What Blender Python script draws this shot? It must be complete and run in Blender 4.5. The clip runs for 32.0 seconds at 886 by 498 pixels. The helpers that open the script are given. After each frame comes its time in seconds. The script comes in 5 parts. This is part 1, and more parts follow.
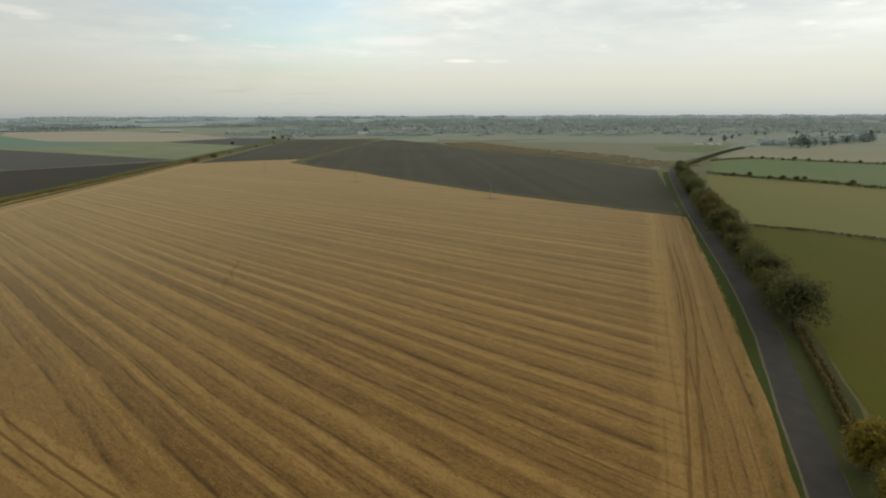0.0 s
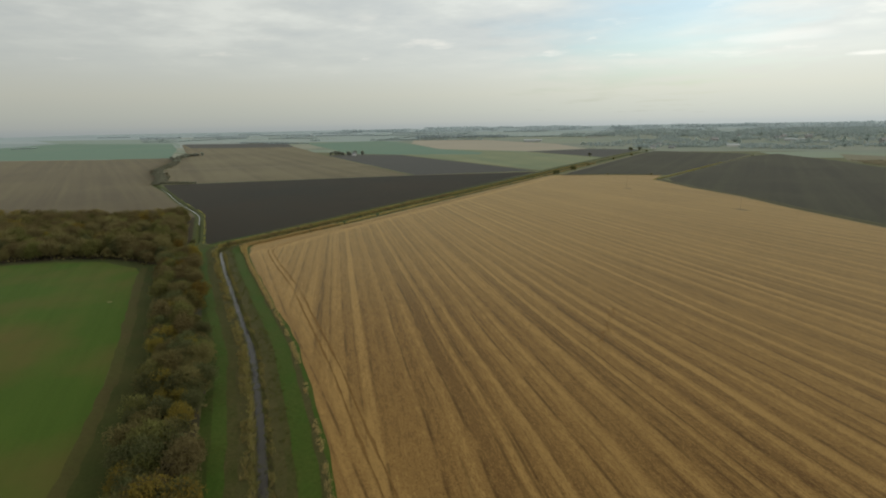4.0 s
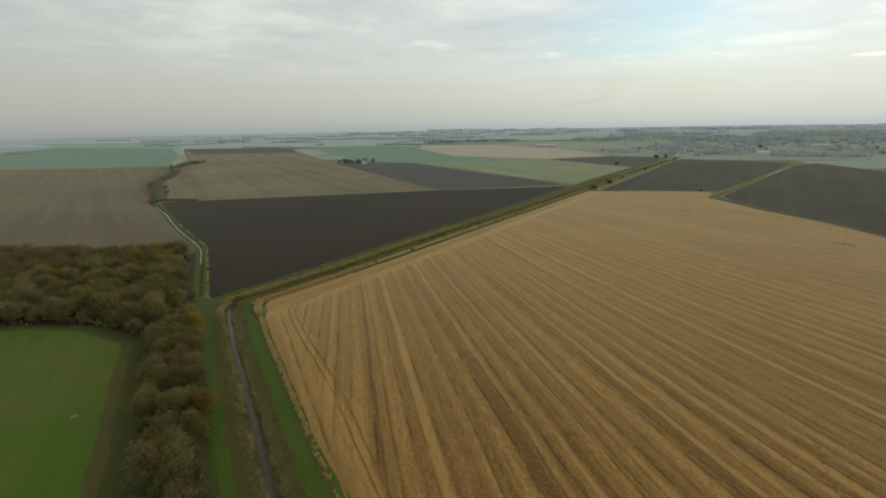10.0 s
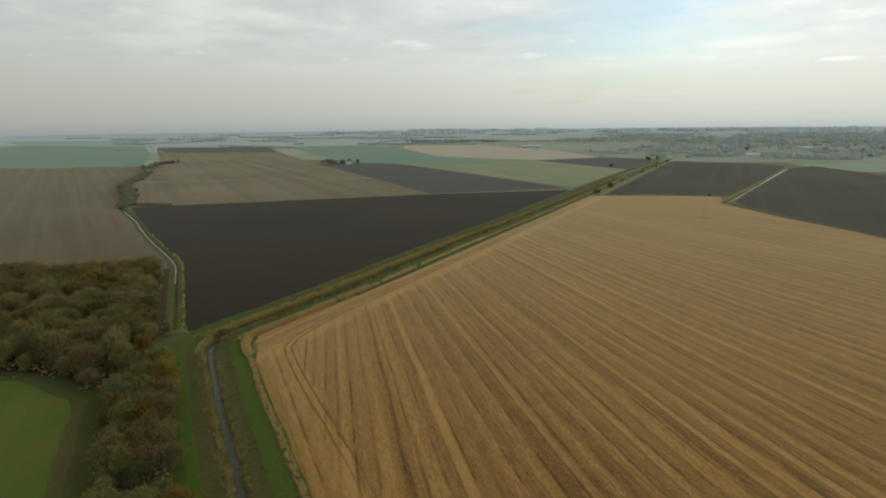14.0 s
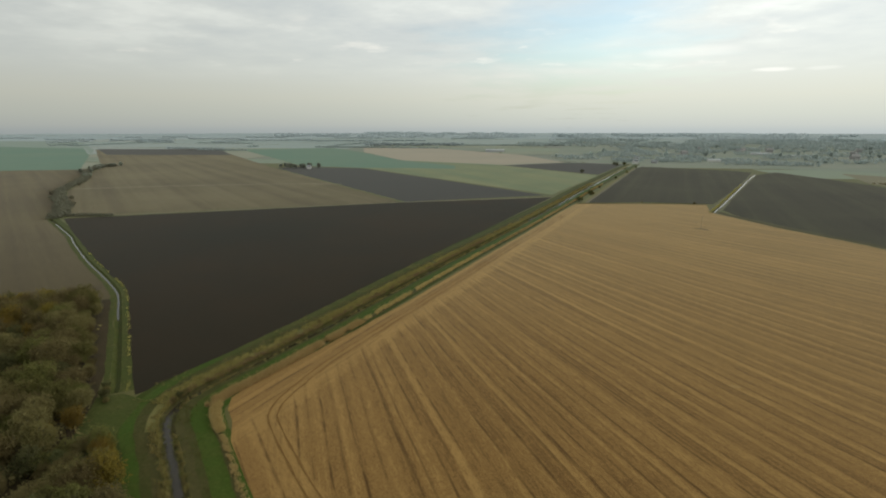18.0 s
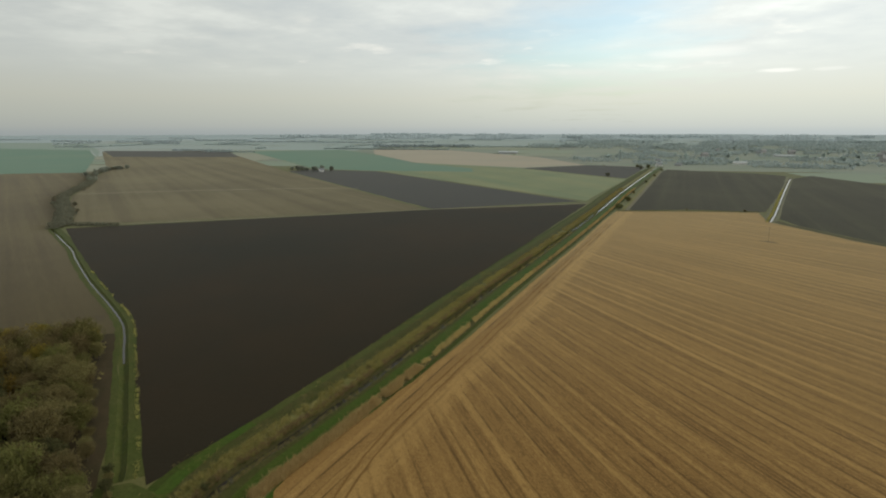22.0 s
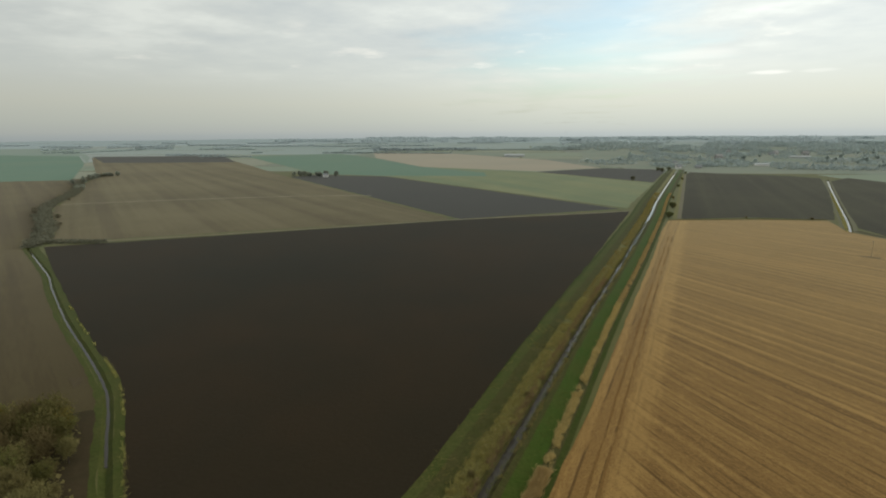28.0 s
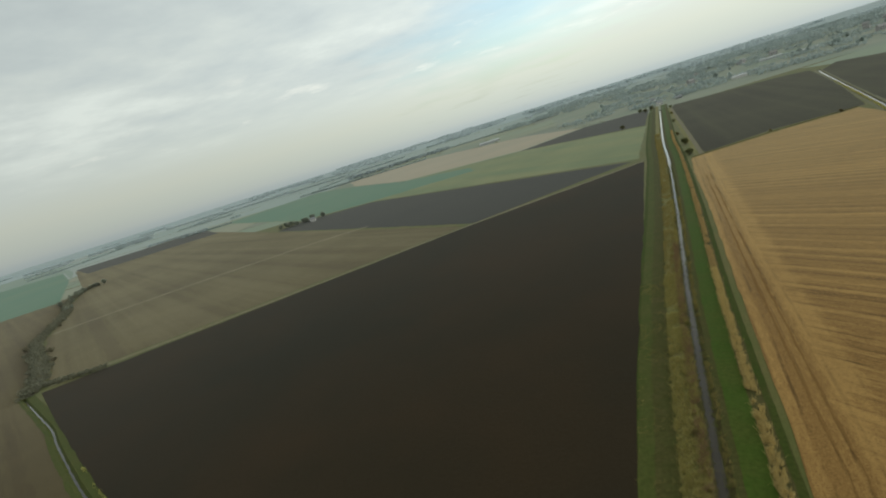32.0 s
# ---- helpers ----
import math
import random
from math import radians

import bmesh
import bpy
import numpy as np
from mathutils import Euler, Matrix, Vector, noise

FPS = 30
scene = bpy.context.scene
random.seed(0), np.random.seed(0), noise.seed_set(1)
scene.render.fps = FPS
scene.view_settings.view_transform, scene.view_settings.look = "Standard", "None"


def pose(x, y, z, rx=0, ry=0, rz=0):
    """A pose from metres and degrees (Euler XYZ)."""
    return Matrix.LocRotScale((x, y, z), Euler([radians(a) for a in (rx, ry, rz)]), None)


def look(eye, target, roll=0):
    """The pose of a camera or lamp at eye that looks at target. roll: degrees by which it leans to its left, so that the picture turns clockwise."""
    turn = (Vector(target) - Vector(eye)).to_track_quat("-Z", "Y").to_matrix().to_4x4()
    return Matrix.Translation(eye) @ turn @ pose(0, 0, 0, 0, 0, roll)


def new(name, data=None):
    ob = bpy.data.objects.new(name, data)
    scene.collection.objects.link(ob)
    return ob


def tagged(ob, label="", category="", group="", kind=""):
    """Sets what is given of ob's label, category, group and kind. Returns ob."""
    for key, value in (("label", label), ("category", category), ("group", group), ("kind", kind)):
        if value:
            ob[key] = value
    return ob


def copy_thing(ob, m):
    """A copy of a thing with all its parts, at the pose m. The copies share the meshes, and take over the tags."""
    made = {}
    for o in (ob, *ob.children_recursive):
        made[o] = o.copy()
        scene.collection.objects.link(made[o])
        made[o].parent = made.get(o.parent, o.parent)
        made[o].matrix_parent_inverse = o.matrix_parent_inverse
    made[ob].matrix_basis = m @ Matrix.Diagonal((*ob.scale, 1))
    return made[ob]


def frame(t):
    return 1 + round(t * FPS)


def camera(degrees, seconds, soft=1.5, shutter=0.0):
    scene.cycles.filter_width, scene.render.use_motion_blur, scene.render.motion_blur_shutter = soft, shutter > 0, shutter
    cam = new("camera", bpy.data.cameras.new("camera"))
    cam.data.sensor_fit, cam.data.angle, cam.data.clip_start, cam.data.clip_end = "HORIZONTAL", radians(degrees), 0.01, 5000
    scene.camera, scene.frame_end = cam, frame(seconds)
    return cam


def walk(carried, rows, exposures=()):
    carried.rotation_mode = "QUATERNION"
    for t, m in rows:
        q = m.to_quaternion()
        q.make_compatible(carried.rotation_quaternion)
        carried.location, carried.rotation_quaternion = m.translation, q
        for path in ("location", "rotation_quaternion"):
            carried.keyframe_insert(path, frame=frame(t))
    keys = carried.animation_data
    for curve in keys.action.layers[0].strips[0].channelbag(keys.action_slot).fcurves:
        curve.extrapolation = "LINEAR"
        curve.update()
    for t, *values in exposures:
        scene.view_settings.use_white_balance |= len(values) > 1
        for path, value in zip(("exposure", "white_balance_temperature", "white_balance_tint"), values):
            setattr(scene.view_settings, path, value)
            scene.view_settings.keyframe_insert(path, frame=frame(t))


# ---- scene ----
cam = camera(79.90, 32.0, soft=2.05)
PATH = [
    (0, (-0.00, -0.00, 45.00), (-0.00, 96.77, 19.80), -0.21),
    (0.5, (-1.97, 2.87, 45.25), (-14.83, 98.84, 20.27), -0.50),
    (1, (-4.01, 5.72, 45.55), (-27.48, 99.76, 20.92), -0.73),
    (1.5, (-6.22, 8.62, 45.92), (-49.65, 95.40, 21.79), -0.83),
    (2, (-8.87, 11.51, 46.40), (-67.65, 88.82, 22.54), -1.22),
    (2.5, (-11.81, 14.37, 46.95), (-72.78, 90.06, 23.39), -1.11),
    (3, (-14.92, 17.35, 47.58), (-74.50, 94.20, 24.24), -1.14),
    (3.5, (-18.20, 20.36, 48.23), (-76.34, 98.34, 25.02), -1.08),
    (5.5, (-33.09, 31.24, 51.26), (-88.65, 111.14, 28.24), -1.02),
    (6, (-36.81, 33.65, 52.06), (-92.33, 113.57, 29.02), -0.90),
    (6.5, (-40.69, 36.11, 52.87), (-96.34, 115.99, 30.03), -1.04),
    (7, (-44.74, 38.50, 53.65), (-100.59, 118.22, 30.69), -1.03),
    (7.5, (-48.81, 40.79, 54.37), (-104.97, 120.28, 31.42), -0.99),
    (8, (-52.65, 43.01, 55.02), (-109.03, 122.34, 32.04), -0.96),
    (8.5, (-56.33, 45.03, 55.62), (-112.96, 124.20, 32.72), -1.01),
    (9, (-60.10, 46.87, 56.14), (-116.98, 125.86, 33.21), -1.01),
    (9.5, (-63.79, 48.80, 56.54), (-120.86, 127.64, 33.60), -1.00),
    (10, (-67.45, 50.58, 56.80), (-124.76, 129.26, 33.91), -1.04),
    (10.5, (-70.95, 52.38, 56.93), (-128.39, 130.99, 34.08), -1.01),
    (11, (-74.50, 54.23, 56.94), (-132.11, 132.65, 33.88), -0.91),
    (11.5, (-78.13, 56.23, 56.91), (-135.42, 134.91, 33.94), -0.96),
    (12, (-81.70, 58.26, 56.86), (-138.62, 137.19, 33.85), -0.94),
    (12.5, (-85.20, 60.26, 56.83), (-141.56, 139.60, 33.87), -0.85),
    (13, (-88.46, 62.31, 56.83), (-144.08, 142.17, 33.83), -0.79),
    (13.5, (-91.78, 64.51, 56.87), (-146.63, 144.92, 33.95), -0.71),
    (14, (-95.15, 66.62, 56.94), (-149.21, 147.54, 33.93), -0.64),
    (14.5, (-98.56, 68.66, 57.04), (-151.81, 150.13, 34.06), -0.55),
    (15, (-101.99, 70.77, 57.14), (-154.12, 152.97, 34.22), -0.41),
    (15.5, (-105.59, 72.84, 57.26), (-156.71, 155.69, 34.42), -0.37),
    (17.5, (-120.89, 81.65, 56.90), (-168.35, 166.69, 34.22), 0.01),
    (18, (-124.57, 83.81, 57.02), (-171.63, 169.13, 34.54), -0.02),
    (18.5, (-128.16, 85.98, 57.21), (-175.28, 171.29, 34.83), -0.09),
    (19, (-131.88, 88.00, 57.36), (-179.13, 173.22, 34.87), -0.07),
    (19.5, (-135.65, 89.96, 57.43), (-183.21, 175.02, 34.98), -0.11),
    (20, (-139.48, 92.09, 57.45), (-187.34, 176.97, 34.99), -0.06),
    (20.5, (-143.19, 94.38, 57.42), (-191.17, 179.17, 34.89), 0.01),
    (21, (-146.99, 96.56, 57.39), (-195.17, 181.27, 34.96), -0.08),
    (21.5, (-150.66, 98.90, 57.37), (-198.82, 183.59, 34.82), -0.06),
    (22, (-154.26, 101.15, 57.34), (-202.08, 186.11, 35.07), -0.05),
    (22.5, (-157.78, 103.15, 57.28), (-205.53, 188.14, 35.00), -0.06),
    (23, (-161.25, 105.03, 57.18), (-209.01, 190.03, 34.95), -0.11),
    (23.5, (-164.61, 106.90, 57.04), (-212.30, 191.92, 34.77), -0.11),
    (24, (-168.10, 108.67, 56.87), (-215.74, 193.72, 34.58), -0.08),
    (24.5, (-171.79, 110.44, 56.69), (-219.21, 195.65, 34.52), -0.15),
    (25, (-175.62, 112.23, 56.50), (-222.86, 197.56, 34.40), -0.13),
    (25.5, (-179.05, 114.16, 56.34), (-226.14, 199.59, 34.34), -0.20),
    (27.5, (-192.56, 124.12, 55.61), (-239.62, 209.62, 33.83), -0.35),
    (28, (-195.35, 126.72, 55.45), (-242.30, 212.32, 33.81), -0.42),
    (28.5, (-198.47, 129.19, 55.42), (-245.42, 214.81, 33.86), -0.44),
    (29, (-201.53, 131.71, 55.44), (-248.55, 217.31, 33.94), -0.47),
    (29.5, (-204.71, 134.11, 55.47), (-251.79, 219.69, 34.03), -0.44),
    (30, (-207.83, 136.39, 55.51), (-255.09, 221.90, 34.19), -0.40),
    (30.5, (-211.50, 139.32, 55.11), (-258.91, 224.72, 33.69), -0.22),
    (31, (-215.02, 142.58, 54.91), (-262.37, 228.00, 33.46), -0.22),
    (31.5, (-217.77, 144.95, 55.94), (-262.94, 231.55, 34.48), -1.04),
    (31.6, (-218.31, 145.45, 56.16), (-262.16, 232.73, 34.72), -2.97),
    (31.7, (-218.84, 145.96, 56.37), (-262.94, 233.12, 34.93), -6.02),
    (31.8, (-219.37, 146.47, 56.59), (-263.94, 233.41, 35.22), -9.89),
    (31.9, (-219.90, 146.98, 56.80), (-265.66, 233.32, 35.51), -13.62),
    (32, (-220.44, 147.49, 57.02), (-266.98, 233.48, 36.06), -17.49),
]
walk(cam, [(t, look(eye, target, roll)) for t, eye, target, roll in PATH], [(0.0, -0.09, 6620, 11), (3.0, -0.07, 6500, 10), (8.0, 0.0, 6490, 10), (25.0, 0.0, 6480, 9.5), (30.0, 0.0, 6420, 7.5), (32.0, 0.02, 6350, 5)])

# ---------------- world and sun ----------------
SUN_AZ, SUN_EL = 62.0, 24.0          # degrees to the right of +y, and above the ground

world = bpy.data.worlds.new("world")
scene.world = world
world.use_nodes = True
wn, wl = world.node_tree.nodes, world.node_tree.links
wn.clear()


sky = wn.new("ShaderNodeTexSky")
sky.sky_type = "NISHITA"
sky.sun_disc = False
sky.sun_elevation = radians(SUN_EL)
sky.sun_rotation = radians(SUN_AZ)
sky.dust_density = 3.0
coord = wn.new("ShaderNodeTexCoord")
sep = wn.new("ShaderNodeSeparateXYZ")
wl.new(coord.outputs["Generated"], sep.inputs[0])


def wmath(op, a, b=None):
    n = wn.new("ShaderNodeMath")
    n.operation = op
    for i, v in enumerate((a, b)):
        if v is None:
            continue
        if isinstance(v, (int, float)):
            n.inputs[i].default_value = v
        else:
            wl.new(v, n.inputs[i])
    return n.outputs[0]


def wramp(value, stops):
    n = wn.new("ShaderNodeValToRGB")
    el = n.color_ramp.elements
    while len(el) < len(stops):
        el.new(0.5)
    for e, (p, c) in zip(el, stops):
        e.position, e.color = p, (*c, 1)
    wl.new(value, n.inputs[0])
    return n.outputs[0]


def wmix(fac, a, b):
    n = wn.new("ShaderNodeMix")
    n.data_type = "RGBA"
    for sock, v in ((n.inputs[0], fac), (n.inputs[6], a), (n.inputs[7], b)):
        if isinstance(v, (int, float)):
            sock.default_value = v
        elif isinstance(v, tuple):
            sock.default_value = (*v, 1)
        else:
            wl.new(v, sock)
    return n.outputs[2]


up = wmath("MAXIMUM", sep.outputs[2], 0.0)
lift = wmath("ADD", up, 0.07)
flat = wn.new("ShaderNodeCombineXYZ")
wl.new(wmath("DIVIDE", sep.outputs[0], lift), flat.inputs[0])
wl.new(wmath("DIVIDE", sep.outputs[1], lift), flat.inputs[1])


def wnoise(scale, detail, rough, shift):
    m = wn.new("ShaderNodeMapping")
    m.inputs[1].default_value = shift
    wl.new(flat.outputs[0], m.inputs[0])
    n = wn.new("ShaderNodeTexNoise")
    n.inputs["Scale"].default_value, n.inputs["Detail"].default_value, n.inputs["Roughness"].default_value = scale, detail, rough
    wl.new(m.outputs[0], n.inputs["Vector"])
    return n.outputs["Fac"]


mid = wnoise(0.34, 3, 0.45, (0.4, 5.2, 0))
fine = wnoise(1.2, 4, 0.5, (7.7, 2.2, 0))
small = wnoise(3.1, 5, 0.6, (1.3, 8.8, 0))
# low haze, brighter towards the veiled sun; clouds over it; a gap to the blue
toward = wn.new("ShaderNodeVectorMath")
toward.operation = "DOT_PRODUCT"
wl.new(coord.outputs["Generated"], toward.inputs[0])
toward.inputs[1].default_value = (math.sin(radians(SUN_AZ)), math.cos(radians(SUN_AZ)), 0.0)
glow = wn.new("ShaderNodeVectorMath")
glow.operation = "DOT_PRODUCT"
wl.new(coord.outputs["Generated"], glow.inputs[0])
glow.inputs[1].default_value = (-0.21, 0.95, 0.23)
thin_cloud = wmath("MULTIPLY", wmath("POWER", wmath("MAXIMUM", glow.outputs["Value"], 0.0), 16.0), 0.13)
bright = wmath("ADD", wmath("ADD", 0.965, thin_cloud), wmath("MULTIPLY", toward.outputs["Value"], 0.32))
haze = wramp(wmath("ADD", sep.outputs[2], 0.02), [(0.006, (0.400, 0.445, 0.445)), (0.016, (0.445, 0.484, 0.472)), (0.023, (0.505, 0.532, 0.495)), (0.040, (0.568, 0.592, 0.524)), (0.070, (0.645, 0.658, 0.568)), (0.12, (0.70, 0.732, 0.672)), (0.22, (0.69, 0.745, 0.735)), (1.0, (0.63, 0.645, 0.62))])
cloud = wramp(wmath("ADD", wmath("ADD", wmath("MULTIPLY", mid, 0.52), wmath("MULTIPLY", fine, 0.28)), wmath("MULTIPLY", small, 0.20)), [(0.39, (0.54, 0.585, 0.595)), (0.47, (0.645, 0.69, 0.68)), (0.54, (0.75, 0.785, 0.745)), (0.62, (0.94, 0.97, 0.90))])
clouded = wmix(wmath("MINIMUM", wmath("MULTIPLY", wmath("MAXIMUM", wmath("SUBTRACT", up, 0.07), 0.0), 8.0), 0.78), haze, cloud)
blue = wn.new("ShaderNodeMix")
blue.data_type, blue.blend_type = "RGBA", "MULTIPLY"
blue.inputs[0].default_value = 1.0
wl.new(sky.outputs[0], blue.inputs[6])
blue.inputs[7].default_value = (0.21, 0.235, 0.225, 1)
HOLE = (-0.268, 0.952, 0.148 * 2.2)
hole = wn.new("ShaderNodeVectorMath")
hole.operation = "DISTANCE"
squash = wn.new("ShaderNodeMapping")
squash.inputs[3].default_value = (1.0, 1.0, 2.2)
wl.new(coord.outputs["Generated"], squash.inputs[0])
wl.new(squash.outputs[0], hole.inputs[0])
hole.inputs[1].default_value = HOLE
torn = wmath("ADD", hole.outputs["Value"], wmath("MULTIPLY", wmath("SUBTRACT", fine, 0.5), 0.5))
gap = wmath("MULTIPLY", wramp(torn, [(0.02, (1, 1, 1)), (0.26, (0, 0, 0))]), 0.62)
total = wmix(gap, clouded, blue.outputs[2])
# thin bright streaks of cloud low over the fields
reach = wramp(up, [(0.085, (0, 0, 0)), (0.115, (1, 1, 1)), (0.15, (1, 1, 1)), (0.2, (0, 0, 0))])
streak = wramp(wnoise(2.0, 4, 0.55, (13.1, 3.4, 0)), [(0.60, (0, 0, 0)), (0.72, (1, 1, 1))])
total = wmix(wmath("MULTIPLY", wmath("MULTIPLY", streak, reach), 0.6), total, (0.95, 0.94, 0.86))
# small bright clouds lit at their edges, over the village
for cx, cy, cz, length, strength in ((0.033, 0.9957, 0.0864, 0.032, 0.5), (0.098, 0.9914, 0.0856, 0.028, 0.2), (-0.082, 0.9895, 0.1190, 0.085, 0.28)):
    thin = wn.new("ShaderNodeMapping")
    thin.inputs[3].default_value = (1.0, 1.0, 8.0)
    wl.new(coord.outputs["Generated"], thin.inputs[0])
    far_off = wn.new("ShaderNodeVectorMath")
    far_off.operation = "DISTANCE"
    wl.new(thin.outputs[0], far_off.inputs[0])
    far_off.inputs[1].default_value = (cx, cy, cz * 8.0)
    frayed = wmath("ADD", wmath("DIVIDE", far_off.outputs["Value"], length), wmath("MULTIPLY", wmath("SUBTRACT", small, 0.5), 1.2))
    total = wmix(wmath("MULTIPLY", wramp(frayed, [(0.45, (1, 1, 1)), (1.0, (0, 0, 0))]), strength), total, (1.0, 0.99, 0.92))
lit = wn.new("ShaderNodeVectorMath")
lit.operation = "SCALE"
wl.new(total, lit.inputs[0])
wl.new(bright, lit.inputs["Scale"])
total = lit.outputs[0]
back = wn.new("ShaderNodeBackground")
back.inputs[1].default_value = 1.0
wl.new(total, back.inputs[0])
wout = wn.new("ShaderNodeOutputWorld")
wl.new(back.outputs[0], wout.inputs[0])

sun = new("sun", bpy.data.lights.new("sun", "SUN"))
sun.data.energy, sun.data.angle, sun.data.color = 1.2, radians(40), (1.0, 0.95, 0.85)
az, el = radians(SUN_AZ), radians(SUN_EL)
sun.matrix_world = look((math.sin(az) * math.cos(el) * 500, math.cos(az) * math.cos(el) * 500, math.sin(el) * 500), (0, 0, 0))
scene.view_settings.exposure = 0.0


# ---------------- materials ----------------
class Mat:
    """A small builder for node materials on world positions."""

    def __init__(self, name, rough=0.92, spec=0.05, sheen=0.09):
        self.m = bpy.data.materials.new(name)
        self.m.use_nodes = True
        self.n, self.l = self.m.node_tree.nodes, self.m.node_tree.links
        self.b = self.n["Principled BSDF"]
        self.b.inputs["Roughness"].default_value = rough
        self.b.inputs["Specular IOR Level"].default_value = spec
        # Sheen lifts ground seen at grazing angles, standing in for distance haze.
        self.b.inputs["Sheen Weight"].default_value = sheen
        self.b.inputs["Sheen Roughness"].default_value = 0.35
        self.b.inputs["Sheen Tint"].default_value = (0.88, 0.98, 0.97, 1)
        self.geo = self.n.new("ShaderNodeNewGeometry")
        self.pos = self.geo.outputs["Position"]

    def math(self, op, a, b=None, c=None):
        n = self.n.new("ShaderNodeMath")
        n.operation = op
        for i, v in enumerate((a, b, c)):
            if v is None:
                continue
            if isinstance(v, (int, float)):
                n.inputs[i].default_value = v
            else:
                self.l.new(v, n.inputs[i])
        return n.outputs[0]

    def noise(self, scale, detail=4, rough=0.55, vector=None, distort=0.0, shift=(0, 0, 0), stretch=(1, 1, 1), turn=0.0):
        m = self.n.new("ShaderNodeMapping")
        m.inputs[1].default_value, m.inputs[2].default_value, m.inputs[3].default_value = shift, (0, 0, turn), stretch
        self.l.new(vector or self.pos, m.inputs[0])
        n = self.n.new("ShaderNodeTexNoise")
        n.inputs["Scale"].default_value, n.inputs["Detail"].default_value = scale, detail
        n.inputs["Roughness"].default_value, n.inputs["Distortion"].default_value = rough, distort
        self.l.new(m.outputs[0], n.inputs["Vector"])
        return n.outputs["Fac"]

    def ramp(self, value, stops, sharp=False):
        n = self.n.new("ShaderNodeValToRGB")
        if sharp:
            n.color_ramp.interpolation = "EASE"
        el = n.color_ramp.elements
        while len(el) < len(stops):
            el.new(0.5)
        for e, (p, c) in zip(el, stops):
            e.position = p
            e.color = (*c, 1) if isinstance(c, tuple) else (c, c, c, 1)
        self.l.new(value, n.inputs[0])
        return n.outputs[0]

    def mix(self, fac, a, b, blend="MIX"):
        n = self.n.new("ShaderNodeMix")
        n.data_type, n.blend_type = "RGBA", blend
        for sock, v in ((n.inputs[0], fac), (n.inputs[6], a), (n.inputs[7], b)):
            if isinstance(v, (int, float)):
                sock.default_value = v
            elif isinstance(v, tuple):
                sock.default_value = (*v, 1)
            else:
                self.l.new(v, sock)
        return n.outputs[2]

    def island(self):
        return self.geo.outputs["Random Per Island"]

    def each(self):
        n = self.n.new("ShaderNodeObjectInfo")
        return n.outputs["Random"]

    def done(self, colour, bump=None, strength=0.4, dist=0.1):
        if isinstance(colour, tuple):
            self.b.inputs["Base Color"].default_value = (*colour, 1)
        else:
            self.l.new(colour, self.b.inputs["Base Color"])
        if bump is not None:
            n = self.n.new("ShaderNodeBump")
            n.inputs["Strength"].default_value, n.inputs["Distance"].default_value = strength, dist
            self.l.new(bump, n.inputs["Height"])
            self.l.new(n.outputs[0], self.b.inputs["Normal"])
        return self.m


def shade(c, k):
    return tuple(min(1.0, v * k) for v in c)


def mat_ground(name, base, alt, scale=0.05, vary=0.5, grain=1.5, bump=0.4, dist=0.15, sheen=0.09):
    """Ground cover: broad patches between two colours, finer mottling, and grain."""
    m = Mat(name, sheen=sheen)
    broad = m.ramp(m.noise(scale, 4, 0.6), [(0.35, 0.0), (0.65, 1.0)])
    small = m.noise(grain, 5, 0.65)
    c = m.mix(broad, base, alt)
    c = m.mix(m.math("MULTIPLY", m.ramp(small, [(0.3, 1.0), (0.7, 0.0)]), vary), c, shade(base, 0.55))
    return m.done(c, small, bump, dist)


